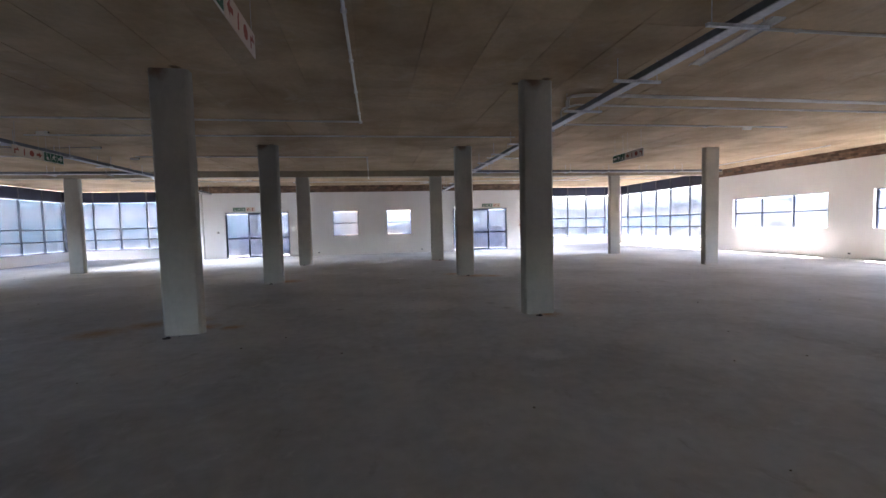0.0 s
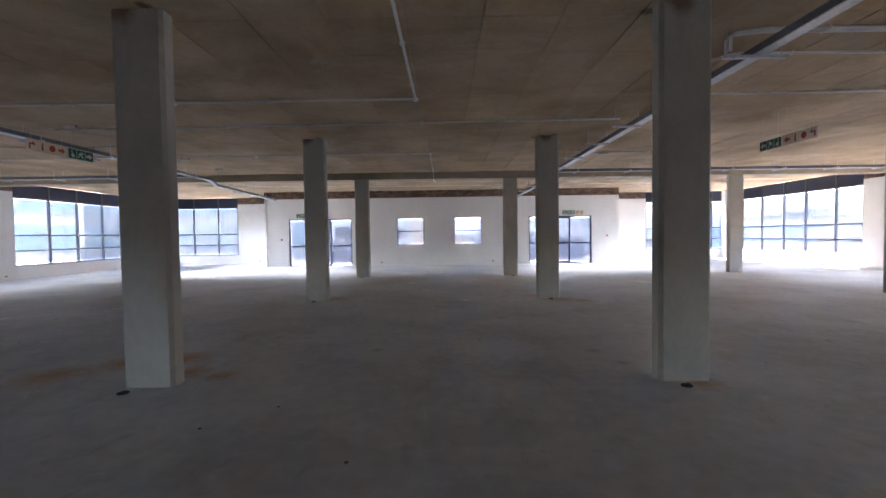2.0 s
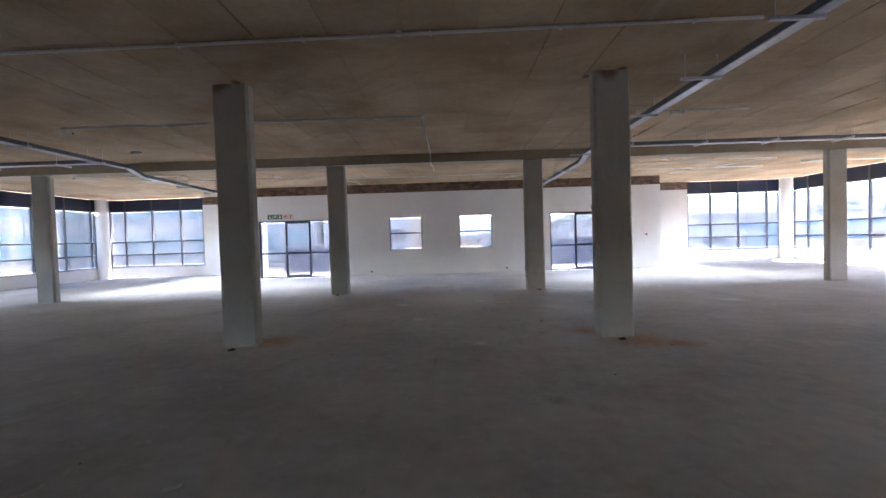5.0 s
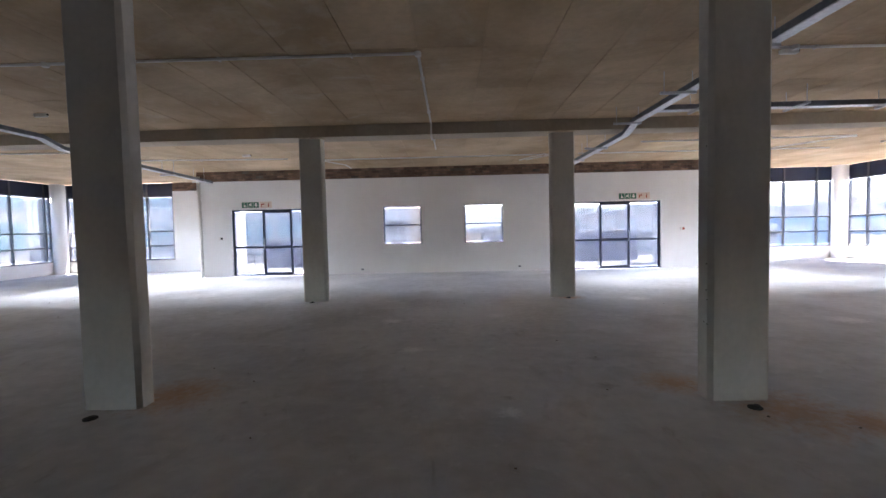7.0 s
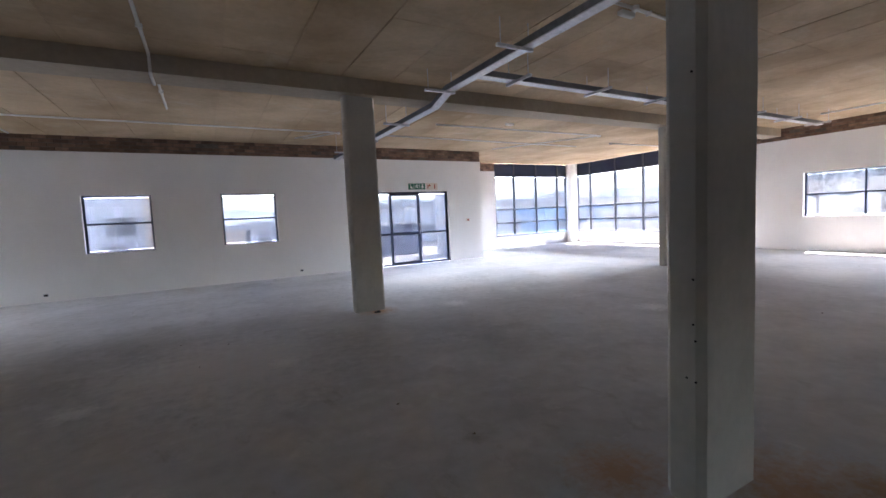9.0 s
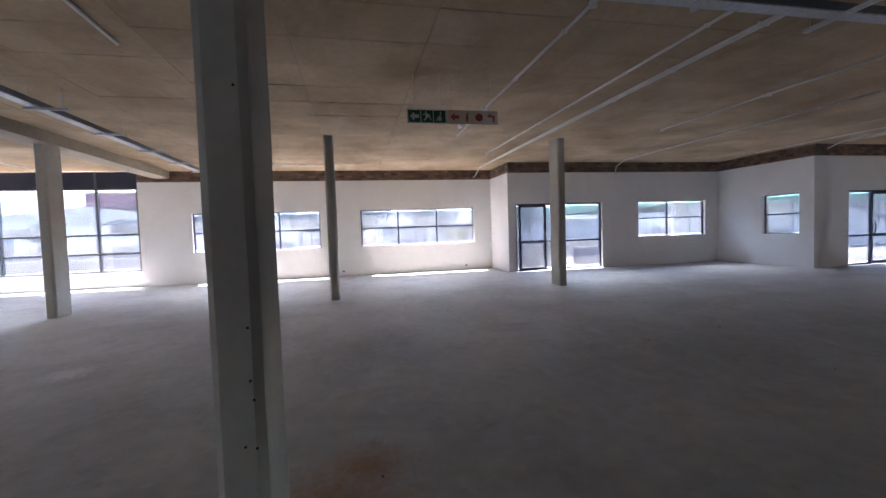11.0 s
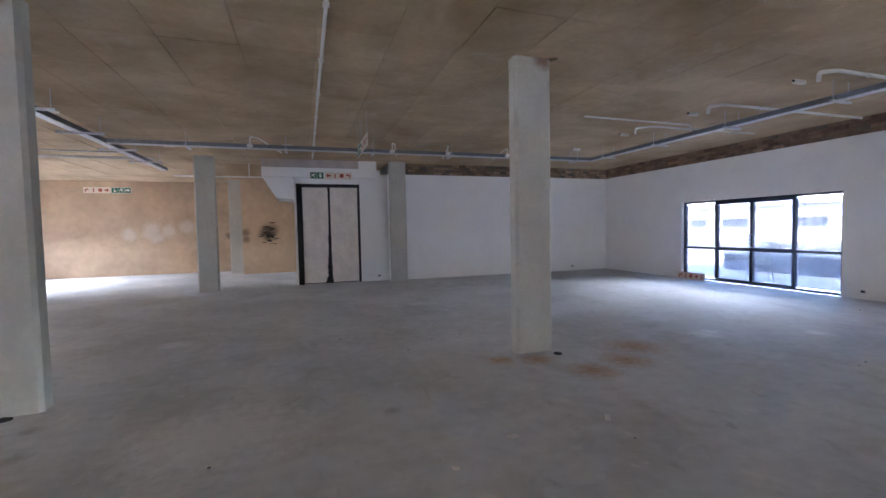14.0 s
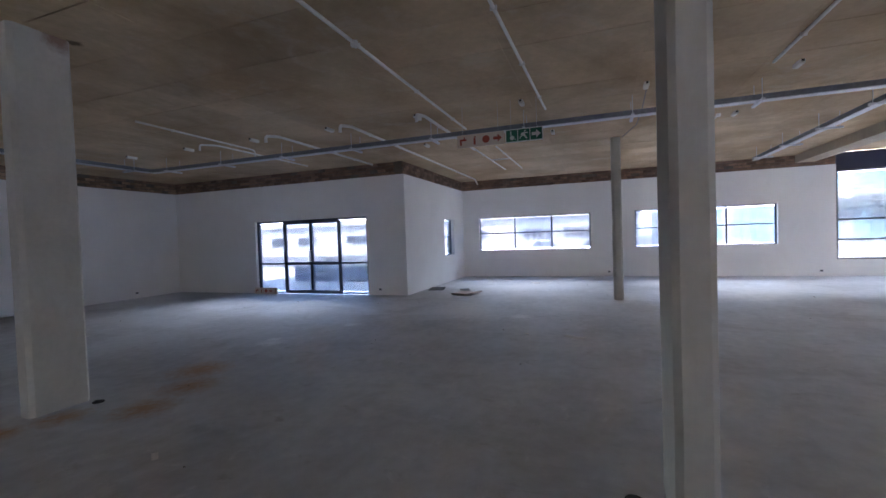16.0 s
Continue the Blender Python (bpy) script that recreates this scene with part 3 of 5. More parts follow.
for args in (("brick_band_north", "x", YN, 1, XNL, XNR), ("brick_band_north_return_west", "y", XNL, 1, YN + 0.25, YB), ("brick_band_north_return_east", "y", XNR, -1, YN + 0.25, YB),
             ("brick_band_north_west", "x", YB, 1, -10.5, XNL), ("brick_band_north_east", "x", YB, 1, XNR, 10.72), ("brick_band_east", "y", XE, 1, YE2, 16.32),
             ("brick_band_west", "y", XW, -1, YW2, 16.35), ("brick_band_east_return", "x", YE2, -1, XE2, XE + 0.25), ("brick_band_east_bay", "y", XE2, 1, YS, YE2 - 0.25),
             ("brick_band_south_east", "x", YS, -1, XS, XE2 + 0.25), ("brick_band_south_east_return", "y", XS, 1, PLY - 0.25, YS - 0.25), ("brick_band_west_bay", "y", XWD, -1, YSW, YW2 - 0.25),
             ("brick_band_west_return", "x", YW2, -1, XW - 0.25, XWD), ("brick_band_south", "x", YSW, -1, XWD - 0.25, -2.3)):
    if args[0] == "brick_band_south":
        brick_band(*args, TOP, H - 0.002, 4, 0.2, M_BRICKT)
    else:
        brick_band(*args, TOP, H - 0.002)

# corner piers between the two glazed fronts
for name, x in (("corner_pier_east", 14.8), ("corner_pier_west", -14.85)):
    bm = bmesh.new()
    disc(bm, (x, 23.3, H / 2), "z", 0.24, H - 0.004, 28)
    solid(name, bm, M_PLASTER, "round white plastered corner column between glazed fronts", "column", kind="structure", smooth=False)

# windows and glazed fronts
window(1, "x", YN, 1, -1.93, -0.68, 0.94, 2.2, (), (1.58,), label="small square charcoal aluminium window in a white wall")
window(2, "x", YN, 1, 0.73, 1.99, 0.94, 2.2, (), (1.58,), label="small square charcoal aluminium window in a white wall")
window(3, "y", XE, 1, 5.88, 9.78, 0.94, 2.15, (7.2, 8.53), (1.55,))
window(4, "y", XE, 1, 11.08, 14.88, 0.94, 2.15, (12.35, 13.62), (1.55,))
window(5, "y", XW, -1, 6.03, 9.85, 0.92, 2.12, (7.31, 8.58), (1.54,))
window(6, "y", XW, -1, 11.2, 15.0, 0.92, 2.12, (12.47, 13.74), (1.54,))
window(7, "y", XE2, 1, -2.03, 0.62, 0.94, 2.15, (-0.58,), (1.58,))
window(8, "x", YS, -1, 10.45, 11.61, 0.94, 2.15, (), (1.55,), label="small square charcoal aluminium window in a white wall")
window(9, "x", YW2, -1, -13.9, -12.9, 0.86, 2.06, (), (1.5,), label="narrow charcoal aluminium window in a white return wall")


def front(n, axis, p, out, a0, a1, ups):
    """A storey-high glazed front: panes over a low plinth with dark spandrel panels above."""
    at = ((a0 + a1) / 2, p, 0.46) if axis == "x" else (p, (a0 + a1) / 2, 0.46)
    root = thing("window_%d" % n, at, "storey-high glazed shopfront with grey mullions and navy spandrel panels", "window", kind="structure")
    q = p + out * 0.1
    glazed(root, axis, q, a0, a1, 0.462, 2.97, ups, (1.02, 1.58), 0.06, 0.1, M_MULL)
    cols = [a0, *sorted(ups), a1]
    for c0, c1 in zip(cols, cols[1:]):
        bm = bmesh.new()
        abox(bm, axis, q, c0 + 0.03, c1 - 0.03, -0.02, 0.03, 2.972, H - 0.004)
        part("spandrel_panel", bm, M_SPAN, root, "dark navy spandrel panel")
    bm = bmesh.new()
    for c in cols:
        abox(bm, axis, q, c - 0.03, c + 0.03, -0.05, 0.05, 2.972, H - 0.004)
    part("spandrel_mullion", bm, M_MULL, root)


front(10, "x", YB, 1, 10.72, 14.75, (11.75, 12.95, 14.18))
front(11, "x", YB, 1, -14.75, -10.5, (-11.55, -12.83, -14.04))
front(12, "y", XE, 1, 16.32, 23.2, (17.43, 18.78, 19.9, 21.17, 22.46))
front(13, "y", XW, -1, 16.35, 23.2, (17.8, 19.05, 20.36, 21.7, 22.95))


def glass_door(n, axis, p, out, a0, a1, z1, ups, leaf, rail, label, set_in=0.12):
    """A glazed aluminium door set: fixed lights with a mid rail and a framed leaf that stands proud."""
    at = ((a0 + a1) / 2, p, 0) if axis == "x" else (p, (a0 + a1) / 2, 0)
    root = thing("door_%d" % n, at, label, "door", kind="structure")
    q = p + out * set_in
    glazed(root, axis, q, a0, a1, 0.002, z1, ups, (rail,), 0.06, 0.07, M_ALU, frame_name="door_frame")
    for l0, l1, hside in leaf:
        bm = bmesh.new()
        d0, d1 = -out * 0.065, -out * 0.036
        f = 0.055
        abox(bm, axis, q, l0, l1, d0, d1, 0.012, 0.1)
        abox(bm, axis, q, l0, l1, d0, d1, z1 - 0.115, z1 - 0.045)
        abox(bm, axis, q, l0, l0 + f, d0, d1, 0.1, z1 - 0.115)
        abox(bm, axis, q, l1 - f, l1, d0, d1, 0.1, z1 - 0.115)
        abox(bm, axis, q, l0 + f, l1 - f, d0, d1, rail - 0.04, rail + 0.04)
        lf = part("door_leaf", bm, M_ALU, root)
        handle(lf, axis, q - out * 0.065, l0 + 0.05 if hside < 0 else l1 - 0.05, -out)
    return root


glass_door(1, "x", YN, 1, -6.95, -4.02, 2.19, (-5.9, -5.0), [(-5.93, -4.97, -1)], 0.95, "charcoal aluminium glazed door set, closed, opening to a terrace")
glass_door(2, "x", YN, 1, 4.17, 7.08, 2.19, (5.16, 6.07), [(5.13, 6.1, 1)], 0.95, "charcoal aluminium glazed door set, closed, opening to a terrace")
glass_door(3, "y", XE2, 1, 1.97, 5.0, 2.15, (3.97, 4.83), [(3.94, 4.86, -1)], 0.93, "charcoal aluminium framed glass door with side lights, closed")
glass_door(4, "y", XS, 1, -7.85, -3.78, 2.15, (-4.75, -5.75, -6.8), [(-5.78, -4.72, 1)], 0.85, "charcoal aluminium sliding glass doors, closed")
glass_door(5, "y", XWD, -1, 0.55, 4.3, 2.1, (1.55, 2.46, 3.38), [(1.52, 2.49, 1), (2.43, 3.41, -1)], 0.86, "charcoal aluminium sliding glass doors to a terrace, closed")

# ---- columns ----
def column(x, y, top, label="rectangular raw concrete column with worn chamfered edges"):
    w, d, c = 0.2375, 0.094, 0.033
    bm = bmesh.new()
    prof = [(-w + c, -d), (w - c, -d), (w, -d + c), (w, d - c), (w - c, d), (-w + c, d), (-w, d - c), (-w, -d + c)]
    zs = [0.0, 0.012] + [top * k / 14 for k in range(1, 14)] + [top]
    rng = random.Random(round(x * 7 + y * 31))
    rings = []
    for k, z in enumerate(zs):
        e = 0.006 if k == 0 else 0.0
        rings.append([bm.verts.new((x + px * (1 + e) + rng.uniform(-0.002, 0.002), y + py * (1 + e) + rng.uniform(-0.002, 0.002), z)) for px, py in prof])
    for q, r in zip(rings, rings[1:]):
        for i in range(8):
            bm.faces.new((q[i], q[(i + 1) % 8], r[(i + 1) % 8], r[i]))
    bm.faces.new(rings[-1])
    bm.faces.new(rings[0][::-1])
    return solid("column", bm, M_COLUMN, label, "column", "columns of the hall")


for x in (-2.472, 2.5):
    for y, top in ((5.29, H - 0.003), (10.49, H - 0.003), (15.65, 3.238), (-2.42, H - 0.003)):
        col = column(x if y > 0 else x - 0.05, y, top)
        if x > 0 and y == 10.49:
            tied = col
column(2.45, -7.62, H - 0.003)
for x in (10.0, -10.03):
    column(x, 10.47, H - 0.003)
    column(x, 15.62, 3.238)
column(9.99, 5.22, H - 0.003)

for dy, z in ((-0.045, 1.98), (-0.05, 1.07), (-0.05, 0.865), (-0.06, 0.79), (-0.02, 0.61), (-0.062, 0.6)):
    bm = bmesh.new()
    disc(bm, (2.5 - 0.2385, 10.49 + dy, z), "x", 0.0055, 0.003, 10)
    part("tie_hole", bm, M_BLACK, tied, "small dark formwork tie hole")

# ---- services on the soffit ----
def trunking(pts, label, arms, axis):
    """A galvanised channel hung from the soffit on cross arms and rods."""
    root = thing("cable_trunking", pts[0], label, "cable tray", "cable trunking loop")
    w, h = 0.065, 0.085
    bm = bmesh.new()
    k = 0.004
    prof = [(-w, 0.012), (-w, 0), (w, 0), (w, 0.012), (w - k, 0.012), (w - k, k), (-w + k, k), (-w + k, 0.012)]
    side = Vector((1, 0, 0)) if axis == "y" else Vector((0, 1, 0))
    rings = [[bm.verts.new(Vector(p) + side * o + Vector((0, 0, z))) for o, z in prof] for p in pts]
    for q, r in zip(rings, rings[1:]):
        for i in range(8):
            bm.faces.new((q[i], q[(i + 1) % 8], r[(i + 1) % 8], r[i]))
    bm.faces.new(rings[0])
    bm.faces.new(rings[-1][::-1])
    part("channel", bm, M_GALV, root)
    for s in (-1, 1):
        bm = bmesh.new()
        rings = [[bm.verts.new(Vector(p) + side * (s * (w - 0.002) + o) + Vector((0, 0, z))) for o, z in ((-0.002, 0.013), (0.002, 0.013), (0.002, h), (-0.002, h))] for p in pts]
        for q, r in zip(rings, rings[1:]):
            for i in range(4):
                bm.faces.new((q[i], q[(i + 1) % 4], r[(i + 1) % 4], r[i]))
        bm.faces.new(rings[0])
        bm.faces.new(rings[-1][::-1])
        part("side_rail", bm, M_RAIL, root, "side rail in grey darkened for its shaded side")
    bm = bmesh.new()
    for k, o in enumerate((-0.03, 0.0, 0.028)):
        path = [Vector(p) + Vector((o if axis == "y" else 0, o if axis == "x" else 0, 0.03 + 0.012 * k)) for p in pts]
        tube(bm, path, 0.013, 6)
    part("cable", bm, M_CABLE, root, "black cables lying in the channel")
    for x, y, z, long in arms:
        bm = bmesh.new()
        L = long / 2
        if axis == "y":
            box(bm, x - L, x + L, y - 0.02, y + 0.02, z - 0.034, z - 0.002)
        else:
            box(bm, x - 0.02, x + 0.02, y - L, y + L, z - 0.034, z - 0.002)
        arm = part("cross_arm", bm, M_GALV, root)
        for s in (-1, 1):
            bm = bmesh.new()
            px, py = (x + s * (L - 0.05), y) if axis == "y" else (x, y + s * (L - 0.05))
            tube(bm, [(px, py, z - 0.045), (px, py, H)], 0.005, 6)
            part("hanger_rod", bm, M_GALV, arm)
    return root


ZT = 3.19
ys = [-2.2 + 1.6 * k for k in range(15)]
YARM = [-1.75, -0.2, 1.3, 2.77, 4.32, 5.78, 7.2, 8.6, 10.0, 11.56, 13.03, 14.7, 16.3, 17.9, 19.5]
zy = lambda y: ZT if y < 14.9 else 3.06
trunking([(3.58, -3.4, ZT), (3.58, 14.75, ZT), (3.58, 15.2, 3.06), (3.58, 20.9, 3.06)], "galvanised steel cable trunking hung under the soffit", [(3.41 if y > 6 else 3.52, y, zy(y), 0.48 if y > 6 else 0.66) for y in YARM], "y")
trunking([(-7.12, 0.35, ZT), (-7.12, 14.75, ZT), (-7.14, 15.2, 3.06), (-7.5, 20.9, 3.06)], "galvanised steel cable trunking hung under the soffit", [(-7.12 if y < 15 else -7.14 - 0.067 * (y - 15.2), y, zy(y), 0.42) for y in ys if y > 0.4 and abs(y - 15.2) > 0.5], "y")
trunking([(3.5, 0.32, ZT + 0.004), (-7.05, 0.32, ZT + 0.004)], "galvanised steel cable trunking crossing the hall under the soffit", [(x, 0.32, ZT + 0.004, 0.4) for x in (2.2, 0.4, -1.4, -3.2, -5.0, -6.6)], "x")
trunking([(3.66, 14.05, ZT + 0.004), (13.6, 14.05, ZT + 0.004)], "galvanised steel cable trunking branch towards the glazing", [(x, 13.92, ZT + 0.004, 0.5) for x in (4.18, 5.7, 7.15, 8.65, 10.15, 11.65, 13.1)], "x")
trunking([(-7.2, 14.0, ZT + 0.004), (-13.4, 14.0, ZT + 0.004)], "galvanised steel cable trunking branch towards the glazing", [(x, 14.0, ZT + 0.004, 0.4) for x in (-8.0, -9.6, -11.2, -12.8)], "x")


def conduit(pts, r=0.018, boxes=(), label="white PVC conduit clipped along the raw concrete soffit"):
    root = thing("conduit", pts[0], label, "conduit", "ceiling conduits")
    bm = bmesh.new()
    tube(bm, bend(pts, 0.08), r, 8)
    part("pipe", bm, M_PVC, root, smooth=True)
    for a, b in zip(pts, pts[1:]):
        a, b = Vector(a), Vector(b)
        L = (b - a).length
        if L > 1.2 and abs((b - a).z) < 0.05:
            n = int(L / 1.25)
            for k in range(n):
                p = a + (b - a) * ((k + 0.5) / n)
                e = 0.03
                bm = bmesh.new()
                if abs((b - a).x) > abs((b - a).y):
                    box(bm, p.x - 0.011, p.x + 0.011, p.y - e, p.y + e, p.z - r - 0.003, H)
                else:
                    box(bm, p.x - e, p.x + e, p.y - 0.011, p.y + 0.011, p.z - r - 0.003, H)
                part("saddle", bm, M_PVC, root)
    for c in boxes:
        bm = bmesh.new()
        disc(bm, (c[0], c[1], H - 0.025), "z", 0.038, 0.05, 14)
        part("junction_box", bm, M_PVC, root)
    return root


ZC = H - 0.018
conduit([(-0.18, -2.2, ZC), (-0.12, 7.82, ZC)], boxes=[(-0.12, 7.82)])
conduit([(-0.12, 7.82, ZC), (-7.6, 7.84, ZC)], boxes=[(-3.8, 7.83)])
conduit([(3.5, 9.12, ZC), (-7.0, 9.34, ZC)], boxes=[(-0.1, 9.15)])
conduit([(-0.06, 12.15, ZC), (-6.3, 12.12, ZC)], boxes=[(-4.47, 12.13), (-0.06, 12.15)])
conduit([(-0.06, 12.15, ZC), (-0.06, 15.4, ZC), (-0.06, 15.4, 3.22), (-0.06, 15.9, 3.22), (-0.06, 15.9, ZC), (-0.06, 18.0, ZC)])
conduit([(3.7, 7.8, 3.3), (4.0, 7.8, ZC), (9.6, 7.75, ZC)], boxes=[(4.15, 7.8), (7.5, 7.78)])
conduit([(3.4, 6.35, 3.22), (3.4, 6.35, 3.36), (3.7, 6.35, ZC), (11.8, 6.4, ZC)], boxes=[(11.8, 6.4)])
conduit([(3.25, 5.74, 3.22), (3.25, 5.74, 3.4), (3.6, 5.74, ZC), (14.1, 5.82, ZC)], 0.018)
conduit([(3.25, 5.81, 3.22), (3.25, 5.81, 3.4), (3.6, 5.81, ZC), (14.1, 5.89, ZC), (14.6, 5.89, 3.2), (14.85, 5.89, 3.2)], 0.018, boxes=[(14.1, 5.87)])
conduit([(4.05, 3.34, ZC), (8.75, 3.34, ZC)], boxes=[(8.75, 3.34), (6.3, 3.34)])
conduit([(3.7, 1.5, ZC), (12.7, 1.5, ZC), (13.15, 1.5, 3.3), (13.2, 1.5, 3.05)])
conduit([(4.2, -2.15, ZC), (12.0, -2.05, ZC)])
conduit([(3.7, -2.9, ZC), (9.6, -2.9, ZC), (9.98, -2.9, 3.3)])
conduit([(3.7, -3.1, ZC), (9.6, -3.1, ZC)])
conduit([(3.66, 12.28, ZC), (5.6, 12.33, ZC)], boxes=[(4.38, 12.28)])
conduit([(5.0, 17.75, ZC), (10.1, 17.68, ZC), (8.4, 20.4, ZC)], boxes=[(10.1, 17.68)])
conduit([(11.6, 18.55, ZC), (14.3, 18.5, ZC)], boxes=[(11.6, 18.55)])
conduit([(3.9, 19.2, ZC), (10.9, 19.3, ZC)])
conduit([(2.6, 20.1, ZC), (3.2, 19.2, ZC), (-3.4, 19.2, ZC)], boxes=[(3.2, 19.2)])
conduit([(2.4, 20.1, ZC), (2.95, 19.1, ZC)])
conduit([(-3.4, 19.2, ZC), (-2.9, 20.2, ZC), (-2.9, 20.9, ZC)], boxes=[(-3.4, 19.2)])
conduit([(-9.6, 18.4, ZC), (-4.2, 18.9, ZC)], boxes=[(-6.5, 18.7)])
conduit([(-10.6, 17.2, ZC), (-7.4, 17.4, ZC)], boxes=[(-10.6, 17.2)])
conduit([(13.5, 9.9, ZC), (13.5, 14.0, ZC)])
for y in (4.55, 6.1, 7.48):
    conduit([(-6.15, y, 3.27), (-6.15, y, 3.38), (-6.5, y, ZC), (-10.0 if y < 5 else (-14.4 if y < 7 else -9.3), y, ZC), (-10.2 if y < 5 else (-14.7 if y < 7 else -9.5), y, 3.3 if y < 7 else ZC)], 0.026)
conduit([(-6.1, 3.02, 3.27), (-6.1, 3.02, 3.38), (-6.5, 3.02, ZC), (-9.3, 3.02, ZC)])
conduit([(-4.7, 3.34, ZC), (-7.2, 3.3, ZC), (-7.2, 3.3, 3.28)])
conduit([(-9.4, 7.5, ZC), (-12.8, 7.5, ZC)])
conduit([(-9.4, 8.0, ZC), (-12.8, 8.0, ZC)])
conduit([(-11.0, 7.5, ZC), (-11.0, 8.0, ZC)])
for x, y in ((1.07, 0.5), (-1.8, 0.5), (-3.1, 0.48), (-4.6, 0.5)):
    conduit([(x, y, 3.22), (x, y, 3.4), (x - 0.12, y - 0.3, ZC), (x - 0.5, y - 1.9, ZC)], 0.014)
    box_root = thing("junction_box", (x, y, 3.2), "small white conduit box at the edge of the cable trunking", "junction box", "trunking boxes")
    part("casing", bevelled(x - 0.05, x + 0.05, y - 0.035, y + 0.06, 3.192, 3.25, 0.006), M_PVC, box_root)
bm = bmesh.new()
tube(bm, [(-6.6, 10.76, H - 0.012), (-7.6, 10.79, H - 0.03), (-8.8, 10.8, H - 0.015), (-9.85, 10.6, H - 0.01)], 0.007, 6)
solid("ceiling_cable", bm, M_RAIL, "thin grey cable slung along the raw soffit to a column", "cable")
conduit([(-8.75, 12.1, ZC), (-13.0, 12.1, ZC)], boxes=[(-8.75, 12.1)])


def outlet(x, y, ang=0.0):
    """A white surface outlet for a future luminaire."""
    root = thing("light_outlet", (x, y, H), "white surface-mounted light outlet box on the soffit", "outlet", "light outlets")
    bm = bevelled(x - 0.11, x + 0.1, y - 0.032, y + 0.032, H - 0.055, H, 0.008)
    part("cover", bm, M_SIGNW, root)
    part("plug", one(x + 0.101, x + 0.115, y - 0.014, y + 0.014, H - 0.035, H - 0.01), M_BLACK, root, "black plug end")
    return root


o0 = outlet(-6.47, 0.60)
for k in range(1, 9):
    copy_thing(o0, Matrix.Translation((-6.47, 0.60 + 1.69 * k, H)))
for x, y in ((-8.75, 12.35), (-8.6, 9.3), (-8.5, 6.7), (0.4, -0.5), (2.85, -1.0), (8.7, 7.9), (4.4, 12.4), (-5.0, 18.2), (6.6, 17.2)):
    copy_thing(o0, Matrix.Translation((x, y, H)))

root = thing("trunking_cover", (3.84, 2.9, ZT), "loose white steel trunking cover lying over a cross arm", "cover")
bm = bmesh.new()
prof = [(-0.07, 0.0), (-0.07, 0.018), (0.07, 0.018), (0.07, 0.0), (0.066, 0.0), (0.066, 0.015), (-0.066, 0.015), (-0.066, 0.0)]
rings = [[bm.verts.new((x + u, y, z + v)) for u, v in prof] for x, y, z in ((3.81, 2.62, ZT + 0.0), (3.845, 3.72, ZT - 0.03))]
for i in range(8):
    bm.faces.new((rings[0][i], rings[0][(i + 1) % 8], rings[1][(i + 1) % 8], rings[1][i]))
bm.faces.new(rings[0])
bm.faces.new(rings[1][::-1])
part("lid", bm, M_PVC, root)
bm = bmesh.new()
tube(bm, [(3.84, 3.55, ZT - 0.008), (3.84, 3.55, H)], 0.004, 6)
part("hanger_rod", bm, M_GALV, root)

# downpipe at the end of the north wall
root = thing("downpipe", (-7.93, 20.94, 0), "white plastic downpipe beside the wall end", "pipe")
bm = bmesh.new()
tube(bm, [(-7.93, 20.94, 0.0), (-7.93, 20.94, 3.3)], 0.045, 14)
part("pipe", bm, M_PVC, root, smooth=True)
for z in (0.9, 2.4):
    bm = bmesh.new()
    disc(bm, (-7.93, 20.94, z), "z", 0.056, 0.04, 14)
    box(bm, -7.95, -7.91, 20.97, 21.008, z - 0.02, z + 0.02)
    part("bracket", bm, M_PVC, root)

# ---- lobby front ----
root = thing("door_6", (-0.6, -2.75, 0), "tall double door covered in torn kraft board, closed, in a black frame", "door", kind="structure")
bm = bmesh.new()
box(bm, 0.14, 0.268, -2.86, -2.74, 0.002, 2.828)
box(bm, -1.468, -1.42, -2.86, -2.74, 0.002, 2.828)
box(bm, -1.42, 0.14, -2.86, -2.74, 2.76, 2.828)
part("door_frame", bm, M_BLACK, root)
part("door_panel", one(-1.42, 0.14, -2.84, -2.83, 0.004, 2.76), M_BLACK, root, "black door face behind the board")


def board_leaf(x0, x1, torn, seed):
    """A sheet of kraft board with one ragged edge, slightly buckled."""
    rng = random.Random(seed)
    bm = bmesh.new()
    n, m = 40, 7
    grid = []
    for i in range(n + 1):
        z = 0.03 + (2.735 - 0.03) * i / n
        low = max(0.0, 1.1 - z) * 0.05 + (0.02 if z < 1.4 else 0.0)
        t = torn * (rng.uniform(0.0, 0.015) + low * rng.uniform(0.6, 1.3) + (0.06 * rng.random() if z < 0.14 else 0))
        row = []
        for j in range(m + 1):
            x = x0 + (x1 + t - x0) * j / m
            y = -2.785 + 0.006 * math.sin(9 * x + 2.2 * z + seed) + 0.004 * math.sin(5 * z + 3 * seed)
            row.append(bm.verts.new((x, y, z)))
        grid.append(row)
    for a, b in zip(grid, grid[1:]):
        for j in range(m):
            bm.faces.new((a[j], a[j + 1], b[j + 1], b[j]))
    thicken(bm, Vector((0, -0.006, 0)))
    return bm


part("board_cover", board_leaf(0.115, -0.585, 1, 1), M_PAPER, root, "torn kraft board")
part("board_cover", board_leaf(-1.405, -0.635, -0.35, 2), M_PAPER, root, "kraft board")

